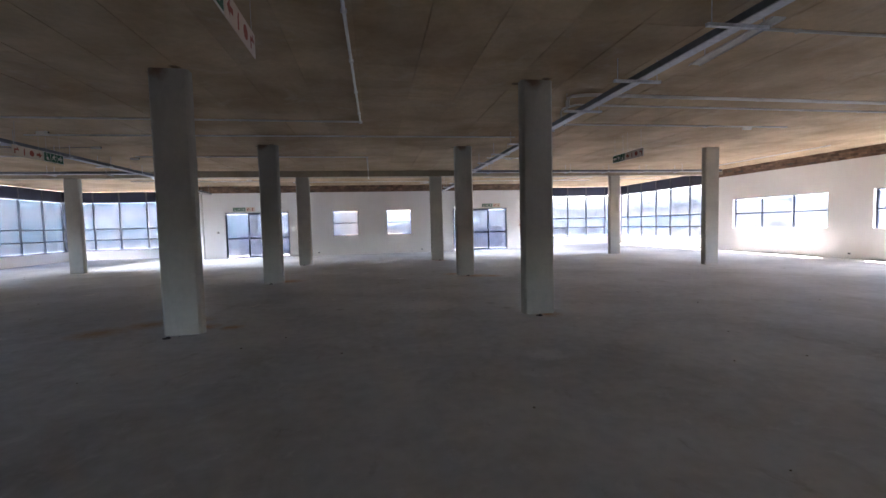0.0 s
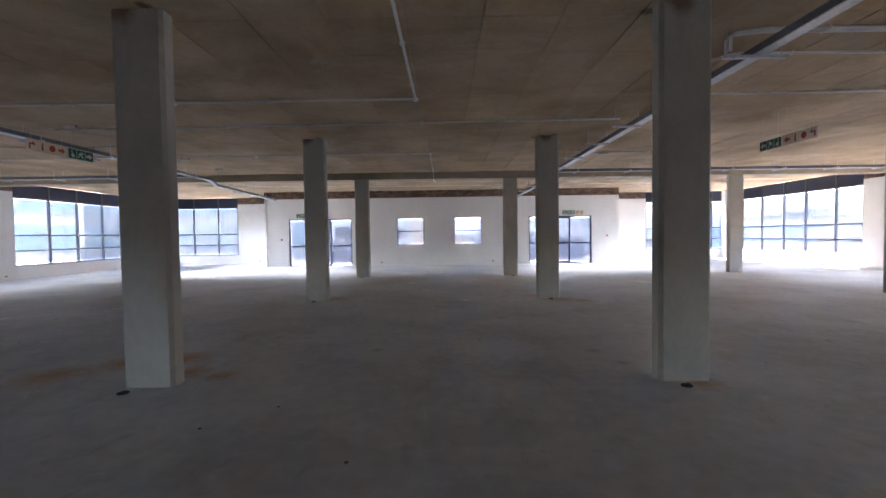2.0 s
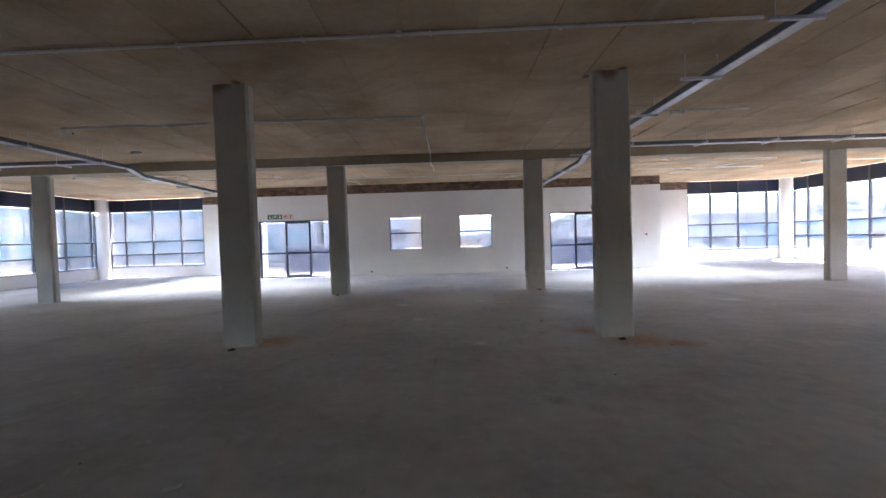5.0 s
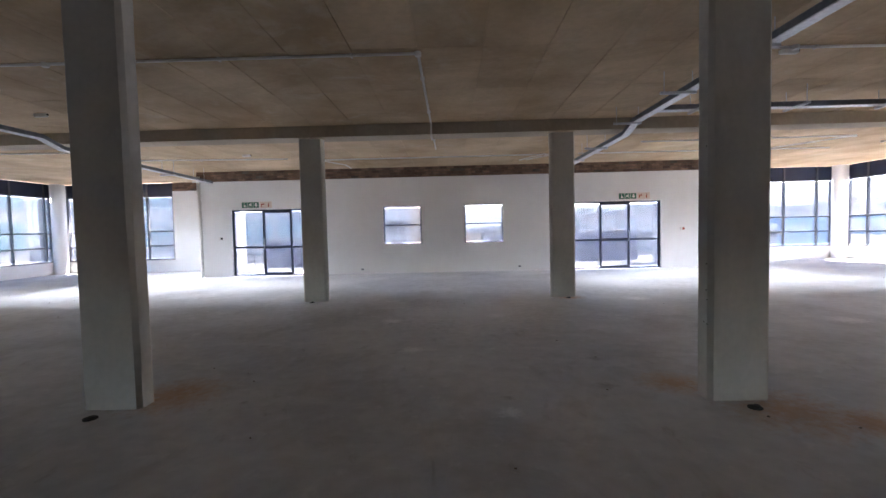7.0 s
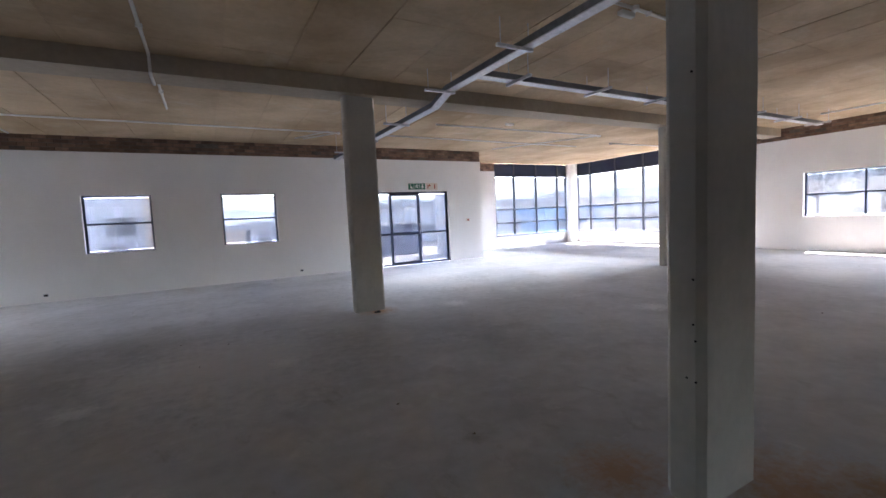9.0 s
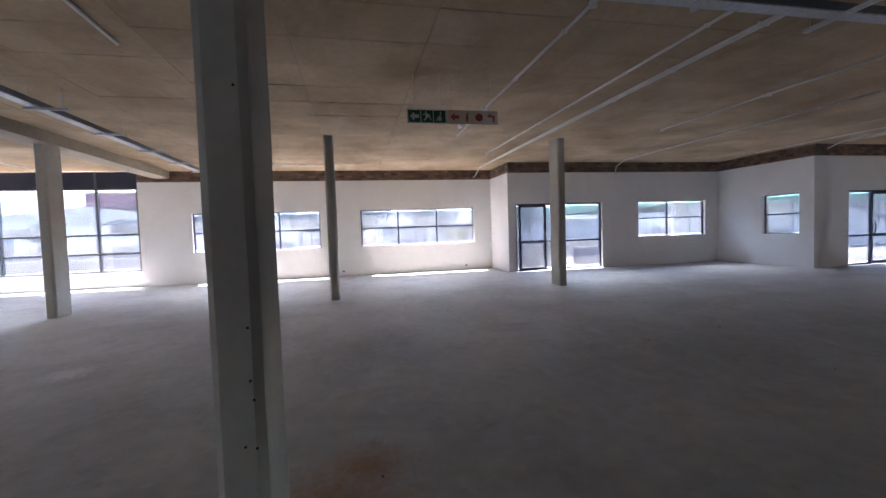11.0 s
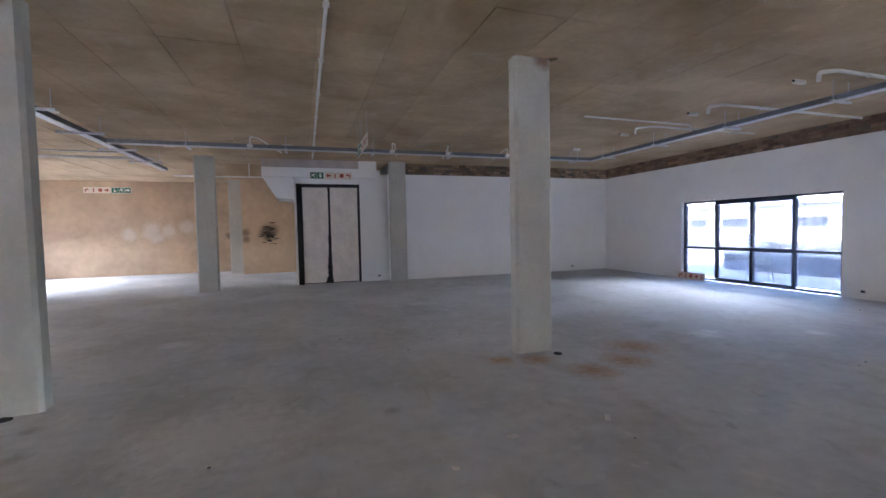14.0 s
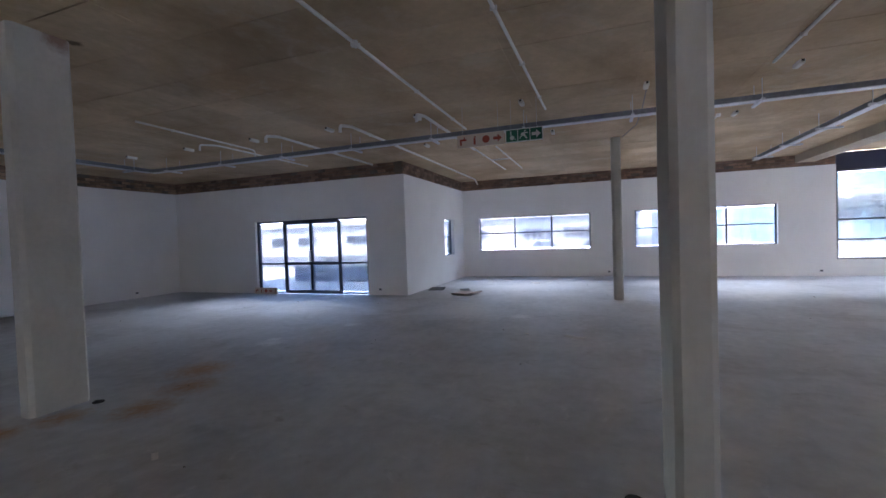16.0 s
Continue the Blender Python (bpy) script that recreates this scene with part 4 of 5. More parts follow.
root = thing("bulkhead", (-0.4, -2.75, 2.98), "white boxed bulkhead with a sloping underside above the lobby door", "bulkhead", kind="structure")
bm = bmesh.new()
box(bm, -1.93, 1.12, -2.748, -2.44, 2.985, H - 0.002)
part("box_front", bm, M_PLASTER, root)
bm = bmesh.new()
prof = [(1.12, 2.983), (0.78, 2.42), (0.34, 2.38), (0.34, 2.983)]
a = [bm.verts.new((x, -2.55, z)) for x, z in prof]
b = [bm.verts.new((x, -3.9, z)) for x, z in prof]
bm.faces.new(a)
bm.faces.new(b[::-1])
for i in range(4):
    bm.faces.new((a[i], a[(i + 1) % 4], b[(i + 1) % 4], b[i]))
part("sloping_soffit", bm, M_PLASTER, root)
part("bare_board", one(-1.42, 1.118, -2.436, -2.43, 3.235, H - 0.004), M_CARTON, root, "unpainted grey board strip along the top")
solid("tan_board", one(1.14, 2.15, -3.6, -3.56, 3.02, H - 0.003), M_PLY, "tan plywood board fixed under the soffit beside the bulkhead", "board", kind="structure")
conduit([(3.4, -3.5, 3.08), (0.9, -3.5, 3.08)], 0.02, label="white PVC pipe running into the bulkhead")

# scribbles on the hoarding
rng = random.Random(5)
bm = bmesh.new()
for k in range(60):
    cx, cz = 1.3 + rng.gauss(0, 0.12), 1.46 + rng.gauss(0, 0.15)
    L, t, s = rng.uniform(0.08, 0.26), rng.uniform(-0.25, 0.25), rng.uniform(0.006, 0.018)
    d, q = Vector((math.cos(t), 0, math.sin(t))) * L / 2, Vector((-math.sin(t), 0, math.cos(t))) * s
    c = Vector((cx, -6.994 + 0.0003 * k, cz))
    bm.faces.new([bm.verts.new(c + o) for o in (-d - q, d - q * 0.4, d + q * 0.4, -d + q)])
solid("scuff_mark", bm, M_SCUFF, "black scribbled scuff marks on the plywood hoarding", "mark", kind="stuff")


# ---- safety signs ----
ARROW = [(-0.36, 0), (0.0, 0.34), (0.0, 0.13), (0.36, 0.13), (0.36, -0.13), (0.0, -0.13), (0.0, -0.34)]


def shape(kind, flip):
    """Simple outlines of a tile's symbol, in tile widths."""
    f = -1 if flip else 1
    ring = lambda cx, cz, r, n=14: [(cx + r * math.cos(math.tau * k / n), cz + r * math.sin(math.tau * k / n)) for k in range(n)]
    rect = lambda a, b, c, d: [(a, c), (b, c), (b, d), (a, d)]
    if kind == "arrow":
        out = [ARROW]
    elif kind == "down":
        out = [[(z, x) for x, z in ARROW]]
    elif kind == "disc":
        out = [ring(0, 0, 0.32)]
    elif kind == "bottle":
        out = [rect(-0.09, 0.09, -0.36, 0.2), rect(-0.04, 0.12, 0.22, 0.34)]
    elif kind == "hose":
        out = [rect(-0.3, 0.3, 0.02, 0.18), rect(-0.3, -0.14, -0.34, 0.02), rect(0.05, 0.16, 0.18, 0.34)]
    elif kind == "wheel":
        out = [ring(0.02, -0.16, 0.19), rect(-0.12, -0.02, 0.05, 0.24), ring(-0.07, 0.32, 0.07, 10), rect(0.2, 0.32, -0.32, -0.24)]
    else:
        out = [[(-0.3, -0.3), (-0.12, -0.05), (-0.02, -0.1), (0.2, -0.34), (0.28, -0.28), (0.1, 0.0), (0.12, 0.12), (0.34, 0.1), (0.34, 0.18), (0.05, 0.24), (-0.2, 0.16), (-0.3, 0.0), (-0.22, -0.03), (-0.12, 0.08), (-0.36, -0.24)], ring(0.1, 0.33, 0.07, 10)]
    return [[(f * x, z) for x, z in p] for p in out]


def sign(name, place, tiles, size, label, both=False, hang=False):
    """A row of square symbol tiles. place(u, d, z): u to the viewer's right, d towards the viewer. tiles: (colour, symbol, flip) or None for a gap."""
    root = thing(name, place(0, 0, 0), label, "sign", "safety signs")
    groups, u = [], 0.0
    for tile in tiles:
        if tile is None:
            u += 0.035
            groups.append(None)
            continue
        if not groups or groups[-1] is None:
            groups.append([u, u, tile[0], []])
        groups[-1][3].append((u + size / 2, tile))
        u += size
        groups[-1][1] = u
    for g in groups:
        if g is None:
            continue
        bm = bmesh.new()
        v = [place(a, d, z) for a in (g[0] - 0.008, g[1] + 0.008) for d in (-0.006, 0.0) for z in (-0.008, size + 0.008)]
        v = [bm.verts.new(p) for p in v]
        for f in ((0, 1, 3, 2), (4, 6, 7, 5), (0, 4, 5, 1), (2, 3, 7, 6), (0, 2, 6, 4), (1, 5, 7, 3)):
            bm.faces.new([v[i] for i in f])
        board = part("sign_board", bm, M_SIGNW if g[2] == "green" else M_SIGNC, root, "cream board" if g[2] != "green" else "white-edged board")
        for c, (col, sym, flip) in g[3]:
            for face in ((1, -1) if both else (1,)):
                dd = (lambda d: d) if face > 0 else (lambda d: -0.006 - d)
                if col == "green":
                    bm = bmesh.new()
                    e = size / 2 - 0.006
                    bm.faces.new([bm.verts.new(place(c + a, dd(0.0015), size / 2 + b)) for a, b in ((-e, -e), (e, -e), (e, e), (-e, e))])
                    part("tile", bm, M_GREEN, board, "green tile")
                bm = bmesh.new()
                for poly in shape(sym, flip):
                    bm.faces.new([bm.verts.new(place(c + x * size, dd(0.003), size / 2 + z * size)) for x, z in poly])
                part("symbol", bm, M_SIGNW if col == "green" else M_RED, board)
        if hang:
            for a in (g[0] + 0.08, g[1] - 0.08):
                bm = bmesh.new()
                p = place(a, -0.003, size)
                tube(bm, [p, (p[0], p[1], H)], 0.002, 6)
                part("hanger_rod", bm, M_GALV, root)
    return root


GREEN_L = [("green", "arrow", False), ("green", "run", True), ("green", "wheel", True)]
RED_L = [("red", "arrow", False), ("red", "bottle", False), ("red", "disc", False), ("red", "hose", True)]
GREEN_R = [("green", "wheel", False), ("green", "run", False), ("green", "arrow", True)]
RED_R = [("red", "hose", False), ("red", "bottle", False), ("red", "disc", False), ("red", "arrow", True)]
HUNG = "hanging sign of green exit tiles and cream red-symbol tiles"
sign("safety_sign", lambda u, d, z: (6.15 - d, 9.27 - u, 2.835 + z), GREEN_L + [None] + RED_L, 0.17, HUNG, hang=True)
sign("safety_sign", lambda u, d, z: (-6.33 + d, 8.08 + u, 2.835 + z), RED_R + [None] + GREEN_R, 0.178, HUNG, hang=True)
sign("safety_sign", lambda u, d, z: (-0.88 + d, 1.75 + u, 2.835 + z), GREEN_R + [None] + [("red", "arrow", False), ("red", "bottle", False), ("red", "disc", False), ("red", "hose", False)], 0.185, "hanging sign of green and cream tiles near the entrance", hang=True)
sign("safety_sign", lambda u, d, z: (-0.11 - u, -2.438 + d, 2.94 + z), [("green", "run", False), ("green", "down", False), None] + RED_L, 0.18, "row of green and cream safety tiles on the white bulkhead")
sign("safety_sign", lambda u, d, z: (7.5 - u, PLY + 0.008 + d, 3.03 + z), RED_R + [None] + GREEN_R, 0.2, "row of cream and green safety tiles on the plywood hoarding")
WALLSIGN = [("green", "wheel", False), ("green", "run", False), ("green", "down", False), ("red", "hose", False), ("red", "bottle", False)]
sign("safety_sign", lambda u, d, z: (-6.57 + u, YN - 0.008 - d, 2.25 + z), WALLSIGN[:3] + [None] + WALLSIGN[3:], 0.19, "row of green and cream safety tiles above a glazed door")
sign("safety_sign", lambda u, d, z: (5.72 + u, YN - 0.008 - d, 2.25 + z), WALLSIGN[:3] + [None] + WALLSIGN[3:], 0.19, "row of green and cream safety tiles above a glazed door")
sign("safety_sign", lambda u, d, z: (-9.86 + d + 0.25 * (0.17 - z) * 0.6, 0.56 + u, 0.009 + z), RED_R + [("red", "bottle", False)], 0.165, "loose cream safety sign leaning on the sliding door")

# ---- fittings on the walls ----
for x in (-7.28, 7.76):
    root = thing("call_point", (x, YN, 1.22), "small white wall unit with a dark face", "switch", "wall units by the doors")
    part("housing", bevelled(x - 0.075, x + 0.06, YN - 0.035, YN - 0.0005, 1.21, 1.31, 0.006), M_SIGNW, root)
    part("face", one(x - 0.02, x + 0.05, YN - 0.0375, YN - 0.0345, 1.225, 1.295), M_RED if x > 0 else M_BLACK, root, "dark face")
for axis, p, out, a in (("x", YN, 1, -2.65), ("x", YN, 1, 2.5), ("y", XE, 1, 6.2), ("y", XE, 1, 10.4), ("y", XW, -1, 10.4), ("y", XW, -1, 16.0), ("y", XWD, -1, 4.65), ("x", YSW, -1, -8.6), ("x", -2.75, -1, -2.0), ("x", YB, 1, -9.4)):
    at = (a, p, 0.15) if axis == "x" else (p, a, 0.15)
    root = thing("wall_box", at, "open low-level socket box let into the plaster", "socket", "socket boxes")
    bm = bmesh.new()
    abox(bm, axis, p, a - 0.045, a + 0.045, -out * 0.006, -out * 0.0005, 0.12, 0.18)
    part("rim", bm, M_GALV, root)
    bm = bmesh.new()
    abox(bm, axis, p, a - 0.03, a + 0.03, -out * 0.0085, -out * 0.0065, 0.13, 0.17)
    part("recess", bm, M_BLACK, root, "black opening")

# ---- loose things on the floor ----
for x, y in ((2.52, 10.26), (-2.5, 10.23), (-2.6, 5.05), (2.44, 5.07), (-2.68, 5.53), (2.48, 5.46), (2.55, 15.42), (-2.5, 15.42), (0.15, -2.68)):
    root = thing("floor_conduit_stub", (x, y, 0), "cut black conduit stub in the floor beside a column", "conduit stub", "conduit stubs")
    bm = bmesh.new()
    disc(bm, (x, y, 0.004), "z", 0.05, 0.008, 14)
    part("collar", bm, M_BLACK, root)
    bm = bmesh.new()
    disc(bm, (x + 0.012, y, 0.013), "z", 0.022, 0.018, 10)
    part("pipe_end", bm, M_CABLE, root)


def sheet(name, x, y, w, d, ang, material, label, category, lift=0.03, seed=1, thick=0.004):
    """A thin warped sheet lying on the floor."""
    rng = random.Random(seed)
    bm = bmesh.new()
    n = 8
    g = []
    for i in range(n + 1):
        row = []
        for j in range(n + 1):
            u, v = (i / n - 0.5) * w, (j / n - 0.5) * d
            e = 0.02 * min(w, d)
            u2, v2 = u + rng.uniform(-e, e) * (i in (0, n)), v + rng.uniform(-e, e) * (j in (0, n))
            z = 0.004 + lift * max(0.0, (i / n - 0.55)) ** 2 * 3 + lift * 0.4 * max(0.0, (0.3 - j / n)) ** 2 * 5
            c, s = math.cos(ang), math.sin(ang)
            row.append(bm.verts.new((x + c * u2 - s * v2, y + s * u2 + c * v2, z)))
        g.append(row)
    for a, b in zip(g, g[1:]):
        for j in range(n):
            bm.faces.new((a[j], a[j + 1], b[j + 1], b[j]))
    thicken(bm, Vector((0, 0, thick)))
    return solid(name, bm, material, label, category)


sheet("cardboard_sheet", -10.35, 6.9, 0.6, 0.5, 1.35, M_CARTON, "pale flattened cardboard box lying warped on the floor", "cardboard", 0.07, 3, 0.035)
sheet("cardboard_sheet", -11.2, 6.6, 0.5, 0.25, 0.4, M_CABLE, "small dark board scrap lying on the floor", "cardboard", 0.03, 4)
sheet("floor_mat", -11.35, 5.72, 0.85, 0.42, 0.25, M_BLACK, "black rubber mat lying beside the white return wall", "mat", 0.01, 5)
for k, (x, y, w, d, a) in enumerate(((-1.25, 7.15, 0.09, 0.04, 0.3), (-2.07, 7.14, 0.14, 0.04, 0.95), (-0.73, 7.39, 0.05, 0.03, 0), (-6.2, 9.74, 0.3, 0.14, 1), (-6.27, 9.06, 0.12, 0.06, 0.2), (-12.9, 8.3, 0.35, 0.2, 0.4), (-13.3, 10.4, 0.3, 0.15, 1.4), (-12.0, 12.2, 0.28, 0.16, 2.2), (-13.9, 7.2, 0.2, 0.2, 0.1))):
    sheet("paper_scrap", x, y, w, d, a, M_LITTER, "pale torn paper scrap on the dusty floor", "litter", 0.02, 10 + k)
rng = random.Random(11)
bm = bmesh.new()
spots = [(1.78, 11.57), (0.62, 9.49), (-1.77, 11.24), (1.57, 10.66), (-4.88, 7.81), (1.9, 8.9), (-2.2, 11.4), (-1.6, 11.0), (1.2, 2.1), (2.9, 6.1)]
spots += [(rng.uniform(-13, 13), rng.uniform(6, 20)) for k in range(70)] + [(rng.uniform(-9, 9), rng.uniform(-2, 6)) for k in range(30)]
for x, y in spots:
    r = rng.uniform(0.005, 0.016)
    n = 6
    top = [bm.verts.new((x + r * rng.uniform(0.4, 0.8) * math.cos(k * math.tau / n), y + r * rng.uniform(0.4, 0.8) * math.sin(k * math.tau / n), r * rng.uniform(0.3, 0.7))) for k in range(n)]
    low = [bm.verts.new((x + r * math.cos(k * math.tau / n), y + r * rng.uniform(0.7, 1.1) * math.sin(k * math.tau / n), 0.0)) for k in range(n)]
    bm.faces.new(top)
    for k in range(n):
        bm.faces.new((low[k], low[(k + 1) % n], top[(k + 1) % n], top[k]))
solid("mortar_crumbs", bm, M_MORTAR, "scattered mortar crumbs on the concrete floor", "rubble", kind="stuff")

# ---- outside ----
bm = bmesh.new()
bm.faces.new([bm.verts.new(p) for p in ((-900, -900, -0.5), (900, -900, -0.5), (900, 900, -0.5), (-900, 900, -0.5))])
solid("ground", bm, M_ASPHALT, "grey tarred yard round the building", "ground", kind="structure")
# mostly unseen pale slab, added so sunlight bounces up to the soffit
solid("pavement", one(-27, 24, -17, 34, -0.499, -0.494), M_APRON, "pale concrete apron added round the building to bounce daylight in", "pavement", kind="structure")
for name, x0, x1, y0, y1 in (("terrace_north", XNL + 0.26, XNR - 0.26, YN + 0.26, 25.2), ("terrace_north_west", -13.4, XNL + 0.255, 23.77, 25.2), ("terrace_north_east", XNR - 0.255, 9.3, 23.77, 25.2), ("terrace_east", XE2 + 0.26, 17.2, YS - 0.2, YE2 - 0.26), ("terrace_south", XS + 0.26, 15.5, -14.0, YS - 0.3), ("terrace_west", -16.5, XWD - 0.26, YSW, YW2 - 0.26)):
    solid(name, one(x0, x1, y0, y1, -0.5, -0.03), M_PAVE, "pale paved terrace outside the glazed doors", "terrace", kind="structure")


def parapet(x0, x1, y0, y1, top, label="slate-blue painted parapet wall with a pale coping", paint=None):
    root = thing("parapet_wall", ((x0 + x1) / 2, (y0 + y1) / 2, -0.5), label, "wall", "parapets")
    part("wall_body", one(x0, x1, y0, y1, -0.5, top - 0.06), paint or M_PARAPET, root)
    part("coping", one(x0 - 0.03, x1 + 0.03, y0 - 0.03, y1 + 0.03, top - 0.06, top), M_CREAM, root, "pale coping")


parapet(-7.4, -3.4, 24.7, 24.92, 1.18)
parapet(3.4, 7.9, 24.7, 24.92, 1.23)
parapet(18.2, 18.42, 13.0, 27.0, 0.74, "slate-blue parapet wall paled for haze, with a pale coping", M_PARAPETP)
parapet(15.2, 15.35, 0.6, 1.9, 0.62)
parapet(15.6, 15.75, 2.5, 5.0, 0.82)
parapet(-13.6, -13.4, -0.9, 4.9, 0.55)


def railing(pts, top, label="black tubular steel railing on the terrace edge"):
    root = thing("railing", pts[0], label, "railing", "terrace railings")
    (x0, y0, z), (x1, y1, z) = pts
    L = math.hypot(x1 - x0, y1 - y0)
    n = max(2, int(L / 0.45) + 1)
    for k in range(n):
        t = k / (n - 1)
        bm = bmesh.new()
        x, y = x0 + (x1 - x0) * t, y0 + (y1 - y0) * t
        tube(bm, [(x, y, z), (x, y, top)], 0.02)
        part("post", bm, M_BLACK, root)
    for h in (0.25, 0.5, 0.75, 1.0):
        bm = bmesh.new()
        tube(bm, [(x0, y0, z + (top - z) * h), (x1, y1, z + (top - z) * h)], 0.016)
        part("rail", bm, M_BLACK, root)


railing([(7.95, 24.8, -0.03), (9.2, 24.8, -0.03)], 1.1)
railing([(-9.0, 24.8, -0.03), (-7.48, 24.8, -0.03)], 1.1)
root = thing("slatted_screen", (15.2, 3.8, -0.03), "white horizontal slatted balustrade on the terrace", "balustrade")
for k in range(8):
    part("slat", one(15.2, 15.23, 2.6, 4.9, 0.02 + 0.11 * k, 0.075 + 0.11 * k), M_SIGNW, root)
for y in (2.8, 3.8, 4.85):
    part("post", one(15.235, 15.28, y - 0.025, y + 0.025, -0.03, 0.86), M_ALU, root)
for x in (-2.1, 2.2):
    root = thing("condenser_unit", (x, 26.2, 0.2), "grey outdoor air-conditioning unit on a stand", "air conditioner", "condenser units")
    part("casing", bevelled(x - 0.45, x + 0.45, 26.0, 26.4, 0.4, 1.05, 0.02), M_PARAPETP, root)
    part("stand", one(x - 0.4, x + 0.4, 26.05, 26.35, -0.5, 0.4), M_GALV, root)
    bm = bmesh.new()
    disc(bm, (x, 25.995, 0.76), "y", 0.25, 0.02, 20)
    part("fan_grille", bm, M_BLACK, root)


def plastic_chair(x, y, ang):
    root = thing("plastic_chair", (x, y, -0.03), "dark moulded plastic armchair standing on the terrace", "chair")
    z = -0.03
    part("seat", bevelled(x - 0.23, x + 0.23, y - 0.22, y + 0.22, z + 0.42, z + 0.45, 0.012), M_CHAIR, root)
    bm = bmesh.new()
    for k in range(7):
        o = -0.21 + 0.07 * k
        tube(bm, [(x + o, y + 0.22, z + 0.44), (x + o * 1.05, y + 0.30, z + 0.84 - 0.04 * (o / 0.21) ** 2)], 0.02, 6)
    tube(bm, bend([(x - 0.24, y + 0.22, z + 0.44), (x - 0.24, y + 0.30, z + 0.82), (x, y + 0.31, z + 0.87), (x + 0.24, y + 0.30, z + 0.82), (x + 0.24, y + 0.22, z + 0.44)], 0.08), 0.022, 8)
    part("backrest", bm, M_CHAIR, root)
    for sx in (-1, 1):
        bm = bmesh.new()
        tube(bm, bend([(x + sx * 0.25, y + 0.27, z + 0.66), (x + sx * 0.27, y - 0.18, z + 0.66), (x + sx * 0.25, y - 0.22, z + 0.44)], 0.06), 0.02, 8)
        part("armrest", bm, M_CHAIR, root)
        for sy in (-1, 1):
            bm = bmesh.new()
            tube(bm, [(x + sx * 0.2, y + sy * 0.19, z + 0.42), (x + sx * 0.25, y + sy * 0.24, z)], 0.022, 8)
            part("leg", bm, M_CHAIR, root)
    root.rotation_euler = (0, 0, ang)


plastic_chair(-11.35, 1.75, 2.4)


def house(x0, x1, y0, y1, h, material, label, face, cols, rows, ww, wh, roof=None, z0=1.0, pitch=3.2, frame_m=None):
    """A far building: body, roof slab and a grid of windows set on the face that looks this way."""
    root = thing("building", ((x0 + x1) / 2, (y0 + y1) / 2, -0.5), label, "building")
    part("wall", one(x0, x1, y0, y1, -0.5, h), material, root)
    part("roof", one(x0 - 0.4, x1 + 0.4, y0 - 0.4, y1 + 0.4, h, h + 0.35), roof or M_CREAM, root)
    for r in range(rows):
        for c in range(cols):
            z = z0 + r * pitch
            if face in "sn":
                x = x0 + (x1 - x0) * (c + 0.5) / cols
                y = y0 if face == "s" else y1
                s = -1 if face == "s" else 1
                f, g = one(x - ww / 2, x + ww / 2, y, y + s * 0.06, z, z + wh), one(x - ww / 2 + 0.08, x + ww / 2 - 0.08, y + s * 0.062, y + s * 0.07, z + 0.08, z + wh - 0.08)
            else:
                y = y0 + (y1 - y0) * (c + 0.5) / cols
                x = x0 if face == "w" else x1
                s = -1 if face == "w" else 1
                f, g = one(x, x + s * 0.06, y - ww / 2, y + ww / 2, z, z + wh), one(x + s * 0.062, x + s * 0.07, y - ww / 2 + 0.08, y + ww / 2 - 0.08, z + 0.08, z + wh - 0.08)
            wdw = part("window", f, frame_m or M_SIGNW, root)
            part("pane", g, M_DIM if frame_m is None else M_TEAL, wdw)
    return root


office = house(-60, -48, -60, 14, 3.4, M_CREAM, "long white office building with runs of small windows", "e", 0, 0, 1, 1)
part("upper_block", one(-56, -47.9, 1.6, 5.6, 1.6, 3.2), M_PARAPETP, office, "grey-blue cladding panel")
for y0, count in ((-46, 4), (-40, 4), (-32.8, 3), (-28.4, 4), (-20.6, 4), (-12, 4), (-5, 4), (2.3, 4), (6.6, 4), (11.0, 3)):
    for k in range(count):
        y = y0 + 0.78 * k
        wdw = part("window", one(-47.89, -47.82, y, y + 0.66, 1.15, 2.1), M_CARG, office, "grey framed window")
        for j in (0, 1):
            part("pane", one(-47.815, -47.81, y + 0.06, y + 0.6, 1.2 + 0.45 * j, 1.6 + 0.45 * j), M_DIM, wdw)
house(-46, -33, 15, 40, 14, M_CREAM, "glass office building with white floor bands", "e", 8, 4, 2.7, 2.4, z0=0.4, frame_m=M_CREAM)
house(-36, -12, 44, 58, 13, M_CREAM, "glass office building with white floor bands", "s", 8, 4, 2.6, 2.3, z0=0.4, frame_m=M_CREAM)
house(-11.5, -3.3, 45, 56, 7, M_WHITEW, "white rendered building beyond the terrace", "s", 3, 2, 1.8, 1.4)
house(-3.1, -0.6, 43, 55, 8, M_ORANGE, "ochre rendered building beyond the terrace", "s", 0, 0, 1.3, 1.2)
house(-0.1, 2.8, 43, 52, 1.1, M_ORANGE, "low ochre rendered annex beyond the terrace", "s", 0, 0, 1.3, 1.2)
house(3.4, 12, 46, 56, 1.3, M_CREAM, "low cream rendered building beyond the terrace", "s", 3, 1, 1.8, 0.8, z0=0.1)
house(14, 46, 40, 52, 2.3, M_WHITEW, "low white warehouse across the yard", "s", 10, 1, 2.0, 0.7, M_CREAM, 0.2)
house(20.2, 25.8, 31, 33.5, 1.35, M_ROOFBLUE, "blue sheet-clad site store in the yard", "s", 2, 1, 0.8, 0.5, M_ROOFBLUE, 0.2)
house(62, 74, -34, 6, 2.0, M_WHITEW, "low white building behind the yard", "w", 12, 1, 1.0, 0.6)
root = thing("carport", (33, 27, -0.5), "carport with a maroon sheet roof on steel posts", "carport")
part("roof", one(28, 36, 13, 24.6, 3.35, 4.1), M_ROOFRED, root)
